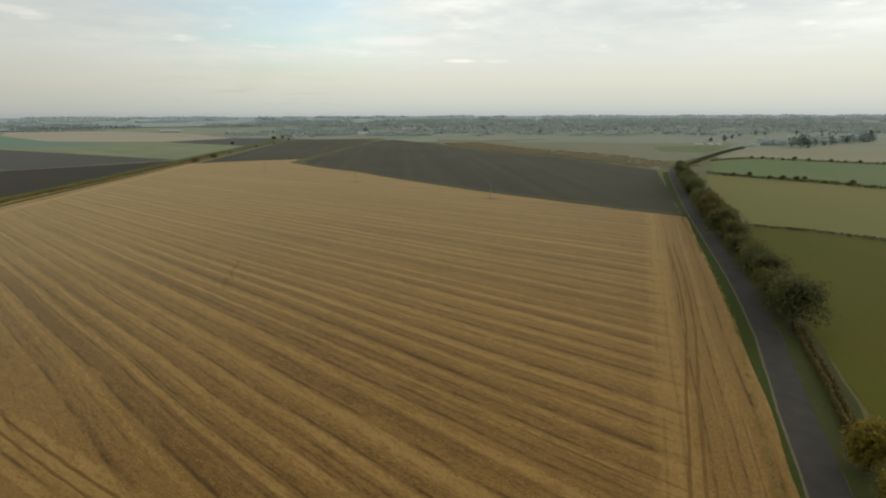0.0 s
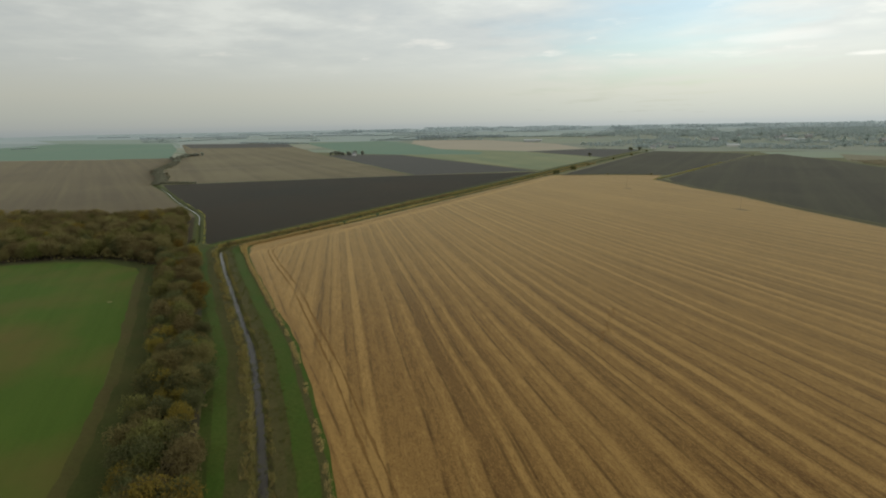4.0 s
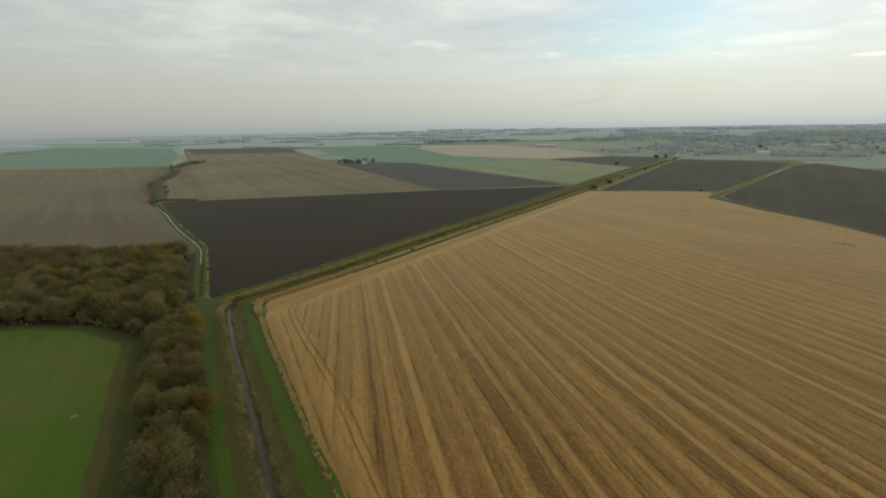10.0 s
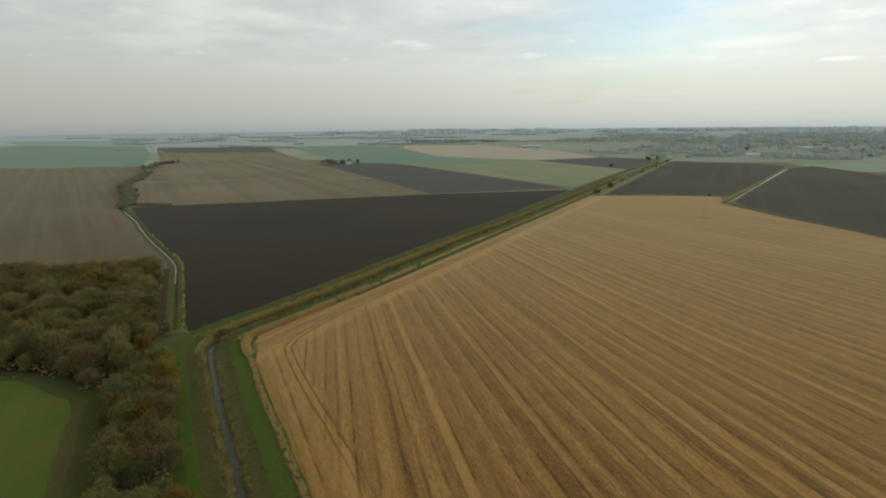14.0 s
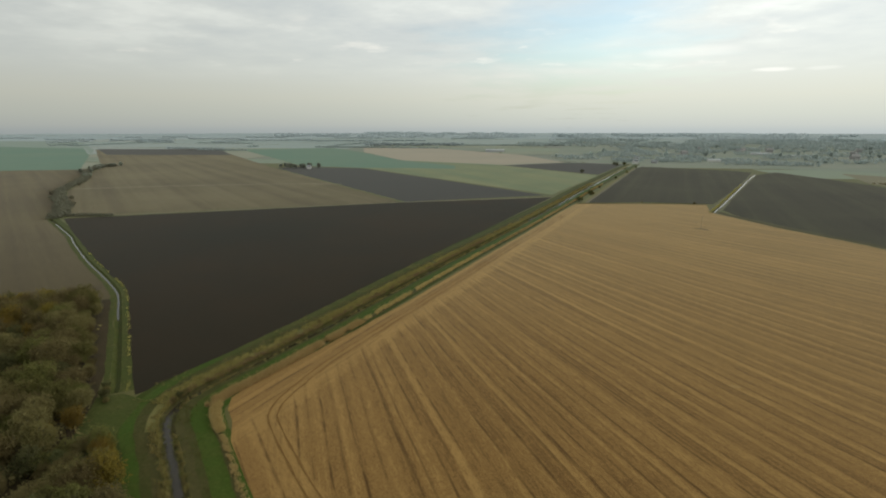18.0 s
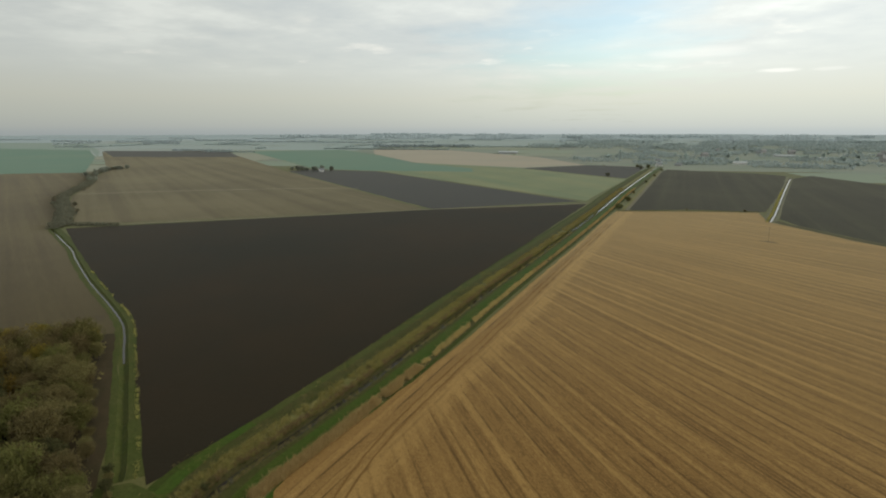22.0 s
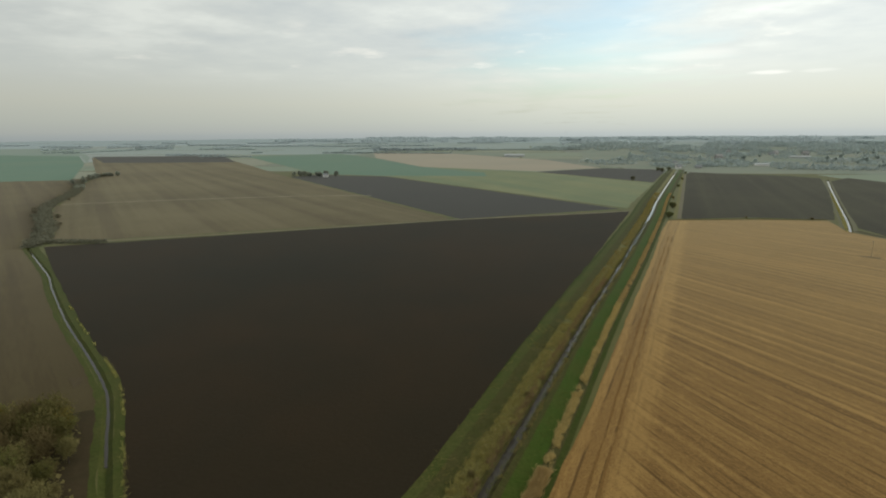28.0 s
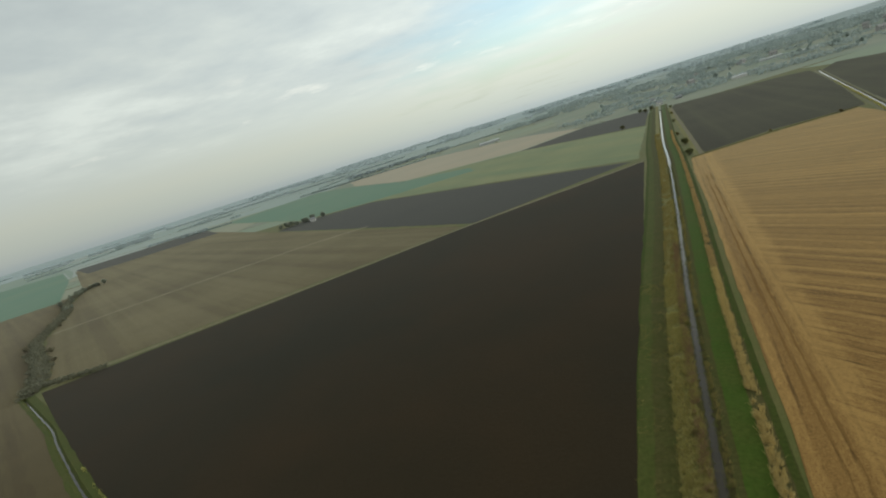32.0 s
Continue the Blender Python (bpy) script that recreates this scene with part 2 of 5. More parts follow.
def mat_rows(name, base, light, dark, turn, width, sheen=0.08, haze_tint=(0.88, 0.98, 0.97)):
    """Drilled or cut rows: bands of uneven width along one direction, with loose straw."""
    m = Mat(name, sheen=sheen)
    # The tinted sheen puts a haze-like veil over the rows.
    m.b.inputs["Sheen Tint"].default_value = (*haze_tint, 1)
    s = m.n.new("ShaderNodeSeparateXYZ")
    m.l.new(m.pos, s.inputs[0])
    a = radians(turn)
    across = m.math("ADD", m.math("MULTIPLY", s.outputs[0], -math.sin(a)), m.math("MULTIPLY", s.outputs[1], math.cos(a)))
    along = m.math("ADD", m.math("MULTIPLY", s.outputs[0], math.cos(a)), m.math("MULTIPLY", s.outputs[1], math.sin(a)))
    wob = m.math("MULTIPLY", m.math("SUBTRACT", m.noise(0.05, 2, 0.5), 0.5), 1.2)
    across = m.math("ADD", across, wob)
    v = m.n.new("ShaderNodeCombineXYZ")
    m.l.new(across, v.inputs[0])
    m.l.new(m.math("MULTIPLY", along, 0.012), v.inputs[1])
    bands = m.noise(1.0 / width, 3, 0.62, vector=v.outputs[0])
    wide = m.noise(0.3 / width, 2, 0.5, vector=v.outputs[0], shift=(31, 4, 0))
    v2 = m.n.new("ShaderNodeCombineXYZ")
    m.l.new(across, v2.inputs[0])
    m.l.new(m.math("MULTIPLY", along, 0.08), v2.inputs[1])
    lines = m.noise(1.1, 3, 0.6, vector=v2.outputs[0])
    patch = m.noise(0.035, 4, 0.6)
    straw = m.noise(1.4, 5, 0.7)
    tone = m.math("ADD", m.math("MULTIPLY", bands, 0.62), m.math("ADD", m.math("MULTIPLY", wide, 0.2), m.math("MULTIPLY", lines, 0.18)))
    c = m.ramp(tone, [(0.445, dark), (0.492, base), (0.520, base), (0.560, light)])
    c = m.mix(m.ramp(patch, [(0.4, 0.0), (0.7, 0.45)]), c, shade(base, 0.8))
    c = m.mix(m.ramp(m.noise(0.009, 4, 0.6, shift=(40, 3, 0)), [(0.42, 0.0), (0.68, 0.6)]), c, shade(light, 1.12))
    c = m.mix(m.ramp(m.noise(0.007, 3, 0.6, shift=(4, 33, 0)), [(0.45, 0.0), (0.7, 0.5)]), c, shade(dark, 0.85))
    c = m.mix(m.ramp(straw, [(0.52, 0.0), (0.75, 0.5)]), c, shade(light, 1.05))
    c = m.mix(m.ramp(straw, [(0.25, 0.5), (0.45, 0.0)]), c, shade(dark, 0.8))
    return m.done(c, m.math("ADD", m.math("MULTIPLY", straw, 0.5), lines), 0.5, 0.12)


STRAW, STRAW_L, STRAW_D = (0.180, 0.099, 0.030), (0.282, 0.167, 0.054), (0.099, 0.050, 0.0152)
PIVOT = (-842.0, 782.0)


def rows_of(m, across, along, period, seed):
    """Light and dark values and broken dark lines of cut rows; across and along in metres."""
    v = m.n.new("ShaderNodeCombineXYZ")
    m.l.new(across, v.inputs[0])
    m.l.new(m.math("MULTIPLY", along, 0.010), v.inputs[1])
    slow = m.noise(0.07, 2, 0.5, vector=v.outputs[0], shift=(seed, 0, 0))
    bands = m.noise(0.42, 3, 0.6, vector=v.outputs[0], shift=(seed, 5, 0))
    ph = m.math("ADD", m.math("DIVIDE", across, period), m.math("MULTIPLY", slow, 2.2))
    f = m.math("FRACT", ph)
    white = m.n.new("ShaderNodeTexWhiteNoise")
    white.noise_dimensions = "1D"
    m.l.new(m.math("ADD", m.math("FLOOR", ph), seed), white.inputs["W"])
    pick = white.outputs["Value"]
    light = m.math("MULTIPLY", m.ramp(f, [(0.14, 0.0), (0.24, 1.0), (0.46, 0.8), (0.60, 0.0)], True), m.math("MULTIPLY_ADD", pick, 0.75, 0.25))
    dark = m.math("MULTIPLY", m.ramp(f, [(0.55, 0.0), (0.70, 1.0), (0.90, 0.7), (1.0, 0.0)], True), m.math("MULTIPLY_ADD", pick, -0.7, 0.95))
    tone = m.math("ADD", m.math("SUBTRACT", m.math("MULTIPLY", light, 0.40), m.math("MULTIPLY", dark, 0.42)), m.math("MULTIPLY", m.math("SUBTRACT", bands, 0.5), 2.2))
    v2 = m.n.new("ShaderNodeCombineXYZ")
    m.l.new(across, v2.inputs[0])
    m.l.new(m.math("MULTIPLY", along, 0.15), v2.inputs[1])
    broken = m.ramp(m.noise(0.55, 4, 0.65, vector=v2.outputs[0], shift=(seed, 9, 0)), [(0.42, 0.0), (0.56, 1.0)])
    thin = m.ramp(m.math("ABSOLUTE", m.math("SUBTRACT", f, 0.62)), [(0.020, 1.0), (0.065, 0.0)])
    thin2 = m.math("MULTIPLY", m.ramp(m.math("ABSOLUTE", m.math("SUBTRACT", f, 0.10)), [(0.018, 1.0), (0.060, 0.0)]), 0.55)
    line = m.math("MULTIPLY", m.math("MAXIMUM", thin, thin2), broken)
    fine = m.noise(1.5, 3, 0.6, vector=v2.outputs[0], shift=(seed, 2, 0))
    thread = m.noise(4.2, 2, 0.6, vector=v2.outputs[0], shift=(seed, 6, 0))
    crisp = m.math("ADD", m.math("MULTIPLY", m.math("SUBTRACT", fine, 0.5), 1.35), m.math("MULTIPLY", m.math("SUBTRACT", thread, 0.5), 1.3))
    return m.math("ADD", tone, crisp), line


def mat_stubble():
    """Cut straw: rows fanning over the field, headlands in rows along its three sides, soft where they meet."""
    # Strong golden sheen brightens the far stubble in place of haze.
    m = Mat("stubble", sheen=0.290)
    m.b.inputs["Sheen Tint"].default_value = (1.0, 0.90, 0.58, 1)
    s = m.n.new("ShaderNodeSeparateXYZ")
    m.l.new(m.pos, s.inputs[0])
    x, y = s.outputs[0], s.outputs[1]
    wob = m.math("MULTIPLY", m.math("SUBTRACT", m.noise(0.016, 2, 0.5), 0.5), 2.4)
    dx, dy = m.math("SUBTRACT", x, PIVOT[0]), m.math("SUBTRACT", y, PIVOT[1])
    across = m.math("ADD", m.math("MULTIPLY", m.math("ARCTAN2", dy, dx), 900.0), wob)
    along = m.math("SQRT", m.math("ADD", m.math("MULTIPLY", dx, dx), m.math("MULTIPLY", dy, dy)))
    tone, line = rows_of(m, across, along, 5.2, 3.0)
    w = m.math("ADD", across, 4.0)
    near = m.math("ABSOLUTE", m.math("SUBTRACT", m.math("PINGPONG", w, 12.0), 0.95))
    line = m.math("MAXIMUM", line, m.math("MULTIPLY", m.ramp(near, [(0.10, 0.9), (0.32, 0.0)]), m.ramp(m.noise(0.09, 3, 0.6, shift=(9, 9, 0)), [(0.38, 0.1), (0.6, 0.9)])))
    ragged = m.math("MULTIPLY", m.math("SUBTRACT", m.noise(0.16, 4, 0.65), 0.5), 9.0)
    # each headland: a point of its edge, the edge's direction, its depth, and the rows' spacing
    for (px, py), turn, depth, period, seed in (((-67.5, 50.5), 149.25, 20.5, 4.4, 11.0), ((-224.3, 170.0), 93.0, 24.0, 4.8, 23.0), ((44.0, 40.0), 250.2, 22.5, 4.6, 37.0)):
        a = radians(turn)
        ox, oy = m.math("SUBTRACT", x, px), m.math("SUBTRACT", y, py)
        off = m.math("ADD", m.math("MULTIPLY", ox, math.sin(a)), m.math("MULTIPLY", oy, -math.cos(a)))
        lon = m.math("ADD", m.math("MULTIPLY", ox, math.cos(a)), m.math("MULTIPLY", oy, math.sin(a)))
        t2, l2 = rows_of(m, m.math("ADD", off, wob), lon, period, seed)
        mask = m.ramp(m.math("DIVIDE", m.math("ADD", off, ragged), depth), [(0.72, 1.0), (1.06, 0.0)])
        pale = m.ramp(m.math("DIVIDE", m.math("ADD", off, m.math("MULTIPLY", ragged, 0.4)), depth), [(0.66, 0.0), (0.76, 1.0), (0.94, 1.0), (1.04, 0.0)])
        tone = m.mix(mask, tone, m.math("MULTIPLY_ADD", t2, 0.6, 0.10))
        tone = m.math("ADD", tone, m.math("MULTIPLY", pale, 0.38))
        line = m.mix(mask, line, l2)
    straw = m.noise(1.4, 5, 0.7)
    patch = m.noise(0.035, 4, 0.6)
    c = m.ramp(m.math("MULTIPLY_ADD", tone, 0.62, 0.5), [(0.20, STRAW_D), (0.44, STRAW), (0.57, STRAW), (0.82, STRAW_L)])
    c = m.mix(m.ramp(patch, [(0.42, 0.0), (0.7, 0.4)]), c, shade(STRAW, 0.80))
    c = m.mix(m.ramp(m.noise(0.011, 3, 0.5), [(0.4, 0.0), (0.7, 0.35)]), c, shade(STRAW_L, 0.92))
    c = m.mix(m.ramp(straw, [(0.52, 0.0), (0.75, 0.5)]), c, STRAW_L)
    c = m.mix(m.ramp(straw, [(0.25, 0.5), (0.45, 0.0)]), c, shade(STRAW_D, 0.85))
    chaff = m.noise(3.6, 4, 0.7, shift=(3, 7, 0))
    c = m.mix(m.ramp(chaff, [(0.54, 0.0), (0.68, 0.55)]), c, shade(STRAW_L, 1.08))
    c = m.mix(m.ramp(chaff, [(0.33, 0.65), (0.46, 0.0)]), c, shade(STRAW_D, 0.8))
    c = m.mix(m.math("MULTIPLY", line, 0.68), c, shade(STRAW_D, 0.45))
    return m.done(c, straw, 0.5, 0.12)


stubble_mat = mat_stubble()
rut_mat = mat_ground("wheel_ruts", (0.164, 0.090, 0.028), (0.200, 0.111, 0.035), scale=0.35, grain=2.5, sheen=0.04)
black_soil = mat_ground("peat_soil", (0.032, 0.0212, 0.0104), (0.0200, 0.0172, 0.0098), scale=0.012, vary=0.4, grain=1.1, bump=0.5, sheen=0.056)
# Far copy of the peat, greyed and given more sheen for haze.
black_soil_far = mat_ground("peat_soil_hazed", (0.027, 0.027, 0.023), (0.022, 0.023, 0.021), scale=0.012, vary=0.3, grain=0.8, sheen=0.115)
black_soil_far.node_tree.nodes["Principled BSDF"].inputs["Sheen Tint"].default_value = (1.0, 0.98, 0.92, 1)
dark_field_mat = mat_rows("harrowed_soil", (0.026, 0.024, 0.014), (0.036, 0.036, 0.019), (0.018, 0.016, 0.010), 95, 13.0, sheen=0.092, haze_tint=(1.0, 0.98, 0.84))
brown_field_mat = mat_rows("brown_tilth", (0.086, 0.068, 0.031), (0.106, 0.086, 0.044), (0.058, 0.042, 0.020), 153, 13.0, sheen=0.135, haze_tint=(1.0, 0.96, 0.78))
brown_left_mat = mat_rows("brown_drill", (0.048, 0.034, 0.014), (0.066, 0.051, 0.021), (0.032, 0.021, 0.009), 159, 9.0, sheen=0.172, haze_tint=(1.0, 0.92, 0.72))
wheat_mat = mat_rows("young_wheat", (0.053, 0.092, 0.013), (0.063, 0.098, 0.015), (0.046, 0.079, 0.011), 150, 5.0, sheen=0.028)
wm = wheat_mat.node_tree
wc = wm.nodes["Principled BSDF"].inputs["Base Color"].links[0].from_socket
wpos, wtex, wramp2, wmix2 = (wm.nodes.new("ShaderNode" + k) for k in ("NewGeometry", "TexNoise", "ValToRGB", "Mix"))
wtex.inputs["Scale"].default_value, wtex.inputs["Detail"].default_value = 0.030, 5
wramp2.color_ramp.elements[0].position, wramp2.color_ramp.elements[1].position = 0.42, 0.70
wramp2.color_ramp.elements[1].color = (0.7, 0.7, 0.7, 1)
wmix2.data_type = "RGBA"
wmix2.inputs[7].default_value = (0.118, 0.078, 0.027, 1)
wm.links.new(wpos.outputs["Position"], wtex.inputs["Vector"])
wm.links.new(wtex.outputs["Fac"], wramp2.inputs[0])
wm.links.new(wramp2.outputs[0], wmix2.inputs[0])
wm.links.new(wc, wmix2.inputs[6])
wm.links.new(wmix2.outputs[2], wm.nodes["Principled BSDF"].inputs["Base Color"])
wheat_edge_mat = mat_ground("bare_headland", (0.078, 0.064, 0.022), (0.064, 0.068, 0.017), scale=0.06, grain=1.2, sheen=0.04)
grass_mat = mat_ground("rough_grass", (0.092, 0.098, 0.030), (0.125, 0.108, 0.040), scale=0.08, grain=1.6)
verge_mat = mat_ground("green_verge", (0.045, 0.080, 0.010), (0.064, 0.080, 0.015), scale=0.12, grain=1.4, vary=0.75, sheen=0.065)
dark_verge_mat = mat_ground("mown_verge", (0.040, 0.060, 0.010), (0.056, 0.062, 0.015), scale=0.15, grain=1.4, vary=0.75, sheen=0.03)
tan_grass_mat = mat_ground("dead_grass", (0.168, 0.146, 0.052), (0.118, 0.118, 0.036), scale=0.22, grain=1.8, sheen=0.07)
stream_bank_mat = mat_ground("stream_bank", (0.058, 0.072, 0.016), (0.080, 0.080, 0.023), scale=0.15, grain=1.4, vary=0.75, sheen=0.045)
mud_mat = mat_ground("ditch_bank", (0.062, 0.056, 0.022), (0.082, 0.068, 0.028), scale=0.4, grain=2.0, sheen=0.03)
green_a_mat = mat_ground("pasture_near", (0.076, 0.077, 0.009), (0.088, 0.082, 0.011), scale=0.02, grain=0.9, vary=0.35, sheen=0.02)
green_b_mat = mat_ground("pasture_far", (0.134, 0.132, 0.032), (0.152, 0.137, 0.037), scale=0.015, grain=0.7, vary=0.35, sheen=0.055)
green_c_mat = mat_ground("pasture_green", (0.092, 0.130, 0.038), (0.108, 0.134, 0.044), scale=0.015, grain=0.7, vary=0.3, sheen=0.07)
# Far fields: distance haze is mixed into these pale, bluish base colours.
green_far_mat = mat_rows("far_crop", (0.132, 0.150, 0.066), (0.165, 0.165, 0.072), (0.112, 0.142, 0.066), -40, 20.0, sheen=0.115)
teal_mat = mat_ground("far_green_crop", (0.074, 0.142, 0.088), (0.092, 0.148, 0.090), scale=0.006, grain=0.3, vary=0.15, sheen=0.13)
pale_mat = mat_ground("far_hazed_crop", (0.140, 0.185, 0.145), (0.158, 0.192, 0.146), scale=0.006, grain=0.3, vary=0.15, sheen=0.16)
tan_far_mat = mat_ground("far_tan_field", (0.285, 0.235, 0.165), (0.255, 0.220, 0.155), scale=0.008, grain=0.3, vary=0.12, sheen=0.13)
asphalt_mat = mat_ground("asphalt", (0.048, 0.043, 0.037), (0.062, 0.055, 0.046), scale=0.3, vary=0.3, grain=3.0, bump=0.2, dist=0.02, sheen=0.05)
kerb_mat = mat_ground("dry_ditch_edge", (0.155, 0.130, 0.080), (0.115, 0.100, 0.058), scale=0.4, grain=3.0)
yellow_mat = mat_ground("mustard_flowers", (0.35, 0.27, 0.03), (0.28, 0.24, 0.04), scale=0.1, grain=1.0)

water_mat = Mat("ditch_water", rough=0.04, spec=0.5, sheen=0.0)
wn1 = water_mat.noise(1.2, 3, 0.5)
water_mat.b.inputs["Metallic"].default_value = 0.0
water_mat.b.inputs["IOR"].default_value = 1.33
water_mat.b.inputs["Specular Tint"].default_value = (1.0, 0.86, 0.70, 1)
water_mat = water_mat.done((0.034, 0.029, 0.021), wn1, 0.035, 0.03)


def mat_leaf(name, colours, rough=0.75):
    """Leaves and twigs, differing from clump to clump and from plant to plant."""
    m = Mat(name, rough=rough, spec=0.0, sheen=0.0)
    c = m.ramp(m.island(), [(i / max(1, len(colours) - 1), k) for i, k in enumerate(colours)])
    k = m.math("ADD", 0.78, m.math("MULTIPLY", m.each(), 0.40))
    hsv = m.n.new("ShaderNodeHueSaturation")
    m.l.new(c, hsv.inputs["Color"])
    m.l.new(k, hsv.inputs["Value"])
    m.l.new(m.math("ADD", 0.49, m.math("MULTIPLY", m.each(), 0.03)), hsv.inputs["Hue"])
    done = m.done(hsv.outputs[0])
    thin = m.n.new("ShaderNodeBsdfTranslucent")
    m.l.new(hsv.outputs[0], thin.inputs[0])
    both = m.n.new("ShaderNodeMixShader")
    both.inputs[0].default_value = 0.5
    m.l.new(m.b.outputs[0], both.inputs[1])
    m.l.new(thin.outputs[0], both.inputs[2])
    m.l.new(both.outputs[0], m.n["Material Output"].inputs[0])
    return done


bark_mat = mat_ground("bark", (0.085, 0.066, 0.046), (0.062, 0.052, 0.040), scale=1.0, grain=5.0)
leaf_olive = mat_leaf("leaf_olive", [(0.137, 0.132, 0.043), (0.162, 0.153, 0.052), (0.180, 0.160, 0.059)])
leaf_gold = mat_leaf("leaf_gold", [(0.200, 0.145, 0.034), (0.255, 0.175, 0.038), (0.145, 0.122, 0.036)])
leaf_brown = mat_leaf("leaf_brown", [(0.165, 0.133, 0.055), (0.187, 0.150, 0.064), (0.150, 0.127, 0.050)])
leaf_grey = mat_leaf("twigs_grey", [(0.201, 0.164, 0.071), (0.182, 0.151, 0.064), (0.218, 0.177, 0.078)])
leaf_dark = mat_leaf("leaf_dark", [(0.103, 0.110, 0.045), (0.123, 0.123, 0.052), (0.143, 0.132, 0.060)])
# leaf_dark lightened, so that the lane trees look slightly hazed.
leaf_lane = mat_leaf("leaf_lane", [(0.118, 0.128, 0.056), (0.140, 0.144, 0.064), (0.158, 0.150, 0.068)])
# Distant leaves: base colours paled and blued to carry the haze.
leaf_far = mat_leaf("leaf_distant_hazed", [(0.410, 0.480, 0.455), (0.435, 0.495, 0.465), (0.450, 0.500, 0.460)])
leaf_farther = mat_leaf("leaf_most_distant_hazed", [(0.385, 0.445, 0.450), (0.400, 0.455, 0.455), (0.410, 0.458, 0.455)])
reed_mat = mat_leaf("reed_straw", [(0.410, 0.285, 0.128), (0.475, 0.335, 0.155), (0.330, 0.228, 0.098)])
bank_grass_mat = mat_leaf("bank_grass", [(0.110, 0.118, 0.034), (0.145, 0.132, 0.046), (0.088, 0.100, 0.026)])
dead_reed_mat = mat_leaf("dead_reed", [(0.245, 0.165, 0.088), (0.285, 0.195, 0.108), (0.205, 0.142, 0.074)])
sedge_mat = mat_leaf("sedge", [(0.345, 0.285, 0.104), (0.260, 0.236, 0.074), (0.420, 0.330, 0.135)])

# ---------------- geometry helpers ----------------
from mathutils.geometry import delaunay_2d_cdt



def mesh_object(name, verts, faces, mat, kind="", label="", category="", parent=None, smooth=False):
    me = bpy.data.meshes.new(name)
    me.from_pydata([tuple(map(float, v)) for v in verts], [], [tuple(map(int, q)) for q in faces])
    me.materials.append(mat)
    if smooth:
        me.polygons.foreach_set("use_smooth", [True] * len(me.polygons))
    me.update()
    ob = new(name, me)
    if parent is not None:
        ob.parent = parent
    return tagged(ob, label, category, "", kind)


def part(name, bm, material, parent, label=""):
    me = bpy.data.meshes.new(name)
    bm.to_mesh(me)
    bm.free()
    me.materials.append(material)
    ob = new(name, me)
    ob.parent = parent
    return tagged(ob, label)


def inside(p, loop):
    x, y = p
    odd = False
    for (x0, y0), (x1, y1) in zip(loop, loop[1:] + loop[:1]):
        if (y0 > y) != (y1 > y) and x < (x1 - x0) * (y - y0) / (y1 - y0) + x0:
            odd = not odd
    return odd


def spaced(line, step, closed=False):
    """Points at even steps along a line."""
    pts = [np.array(p, float) for p in line] + ([np.array(line[0], float)] if closed else [])
    out = []
    for a, b in zip(pts[:-1], pts[1:]):
        n = max(1, int(round(np.linalg.norm(b - a) / step)))
        out += [a + (b - a) * i / n for i in range(n)]
    return out if closed else out + [pts[-1]]


def smooth_line(line, step=4.0):
    """A rounded line through the given points."""
    p = [np.array(q, float) for q in line]
    p = [2 * p[0] - p[1]] + p + [2 * p[-1] - p[-2]]
    out = []
    for i in range(1, len(p) - 2):
        n = max(1, int(round(np.linalg.norm(p[i + 1] - p[i]) / step)))
        for k in range(n):
            t = k / n
            out.append(0.5 * (2 * p[i] + (p[i + 1] - p[i - 1]) * t + (2 * p[i - 1] - 5 * p[i] + 4 * p[i + 1] - p[i + 2]) * t * t + (3 * p[i] - p[i - 1] - 3 * p[i + 1] + p[i + 2]) * t**3))
    return np.array(out + [p[-2]])


def normals(line):
    d = np.gradient(np.asarray(line), axis=0)
    d /= np.linalg.norm(d, axis=1, keepdims=True) + 1e-9
    return np.stack([d[:, 1], -d[:, 0]], -1)          # to the right of the way


def sheet(name, loop, z, mat, label, ragged=0.35, step=5.0, category="field"):
    """A field: its outline slightly uneven, its edge going down into the soil."""
    pts = spaced(loop, step, True)
    far = max(1.0, np.linalg.norm(np.mean(pts, 0) - (-120, 120)) / 400)
    pts = [p + (noise.noise((p[0] * 0.11, p[1] * 0.11, 3.3)) * ragged * far * 1.6, noise.noise((p[0] * 0.13, p[1] * 0.13, 7.7)) * ragged * far * 1.6) for p in pts]
    n = len(pts)
    flat, _, tris, *_ = delaunay_2d_cdt([Vector(p) for p in pts], [(i, (i + 1) % n) for i in range(n)], [], 0, 1e-5)
    loop2 = [tuple(p) for p in pts]
    tris = [t for t in tris if inside(np.mean([flat[i] for i in t], 0), loop2)]
    tris = [t if (flat[t[1]] - flat[t[0]]).cross(flat[t[2]] - flat[t[0]]) > 0 else t[::-1] for t in tris]
    verts = [(v[0], v[1], z) for v in flat]
    return mesh_object(name, verts, tris, mat, "structure", label, category)


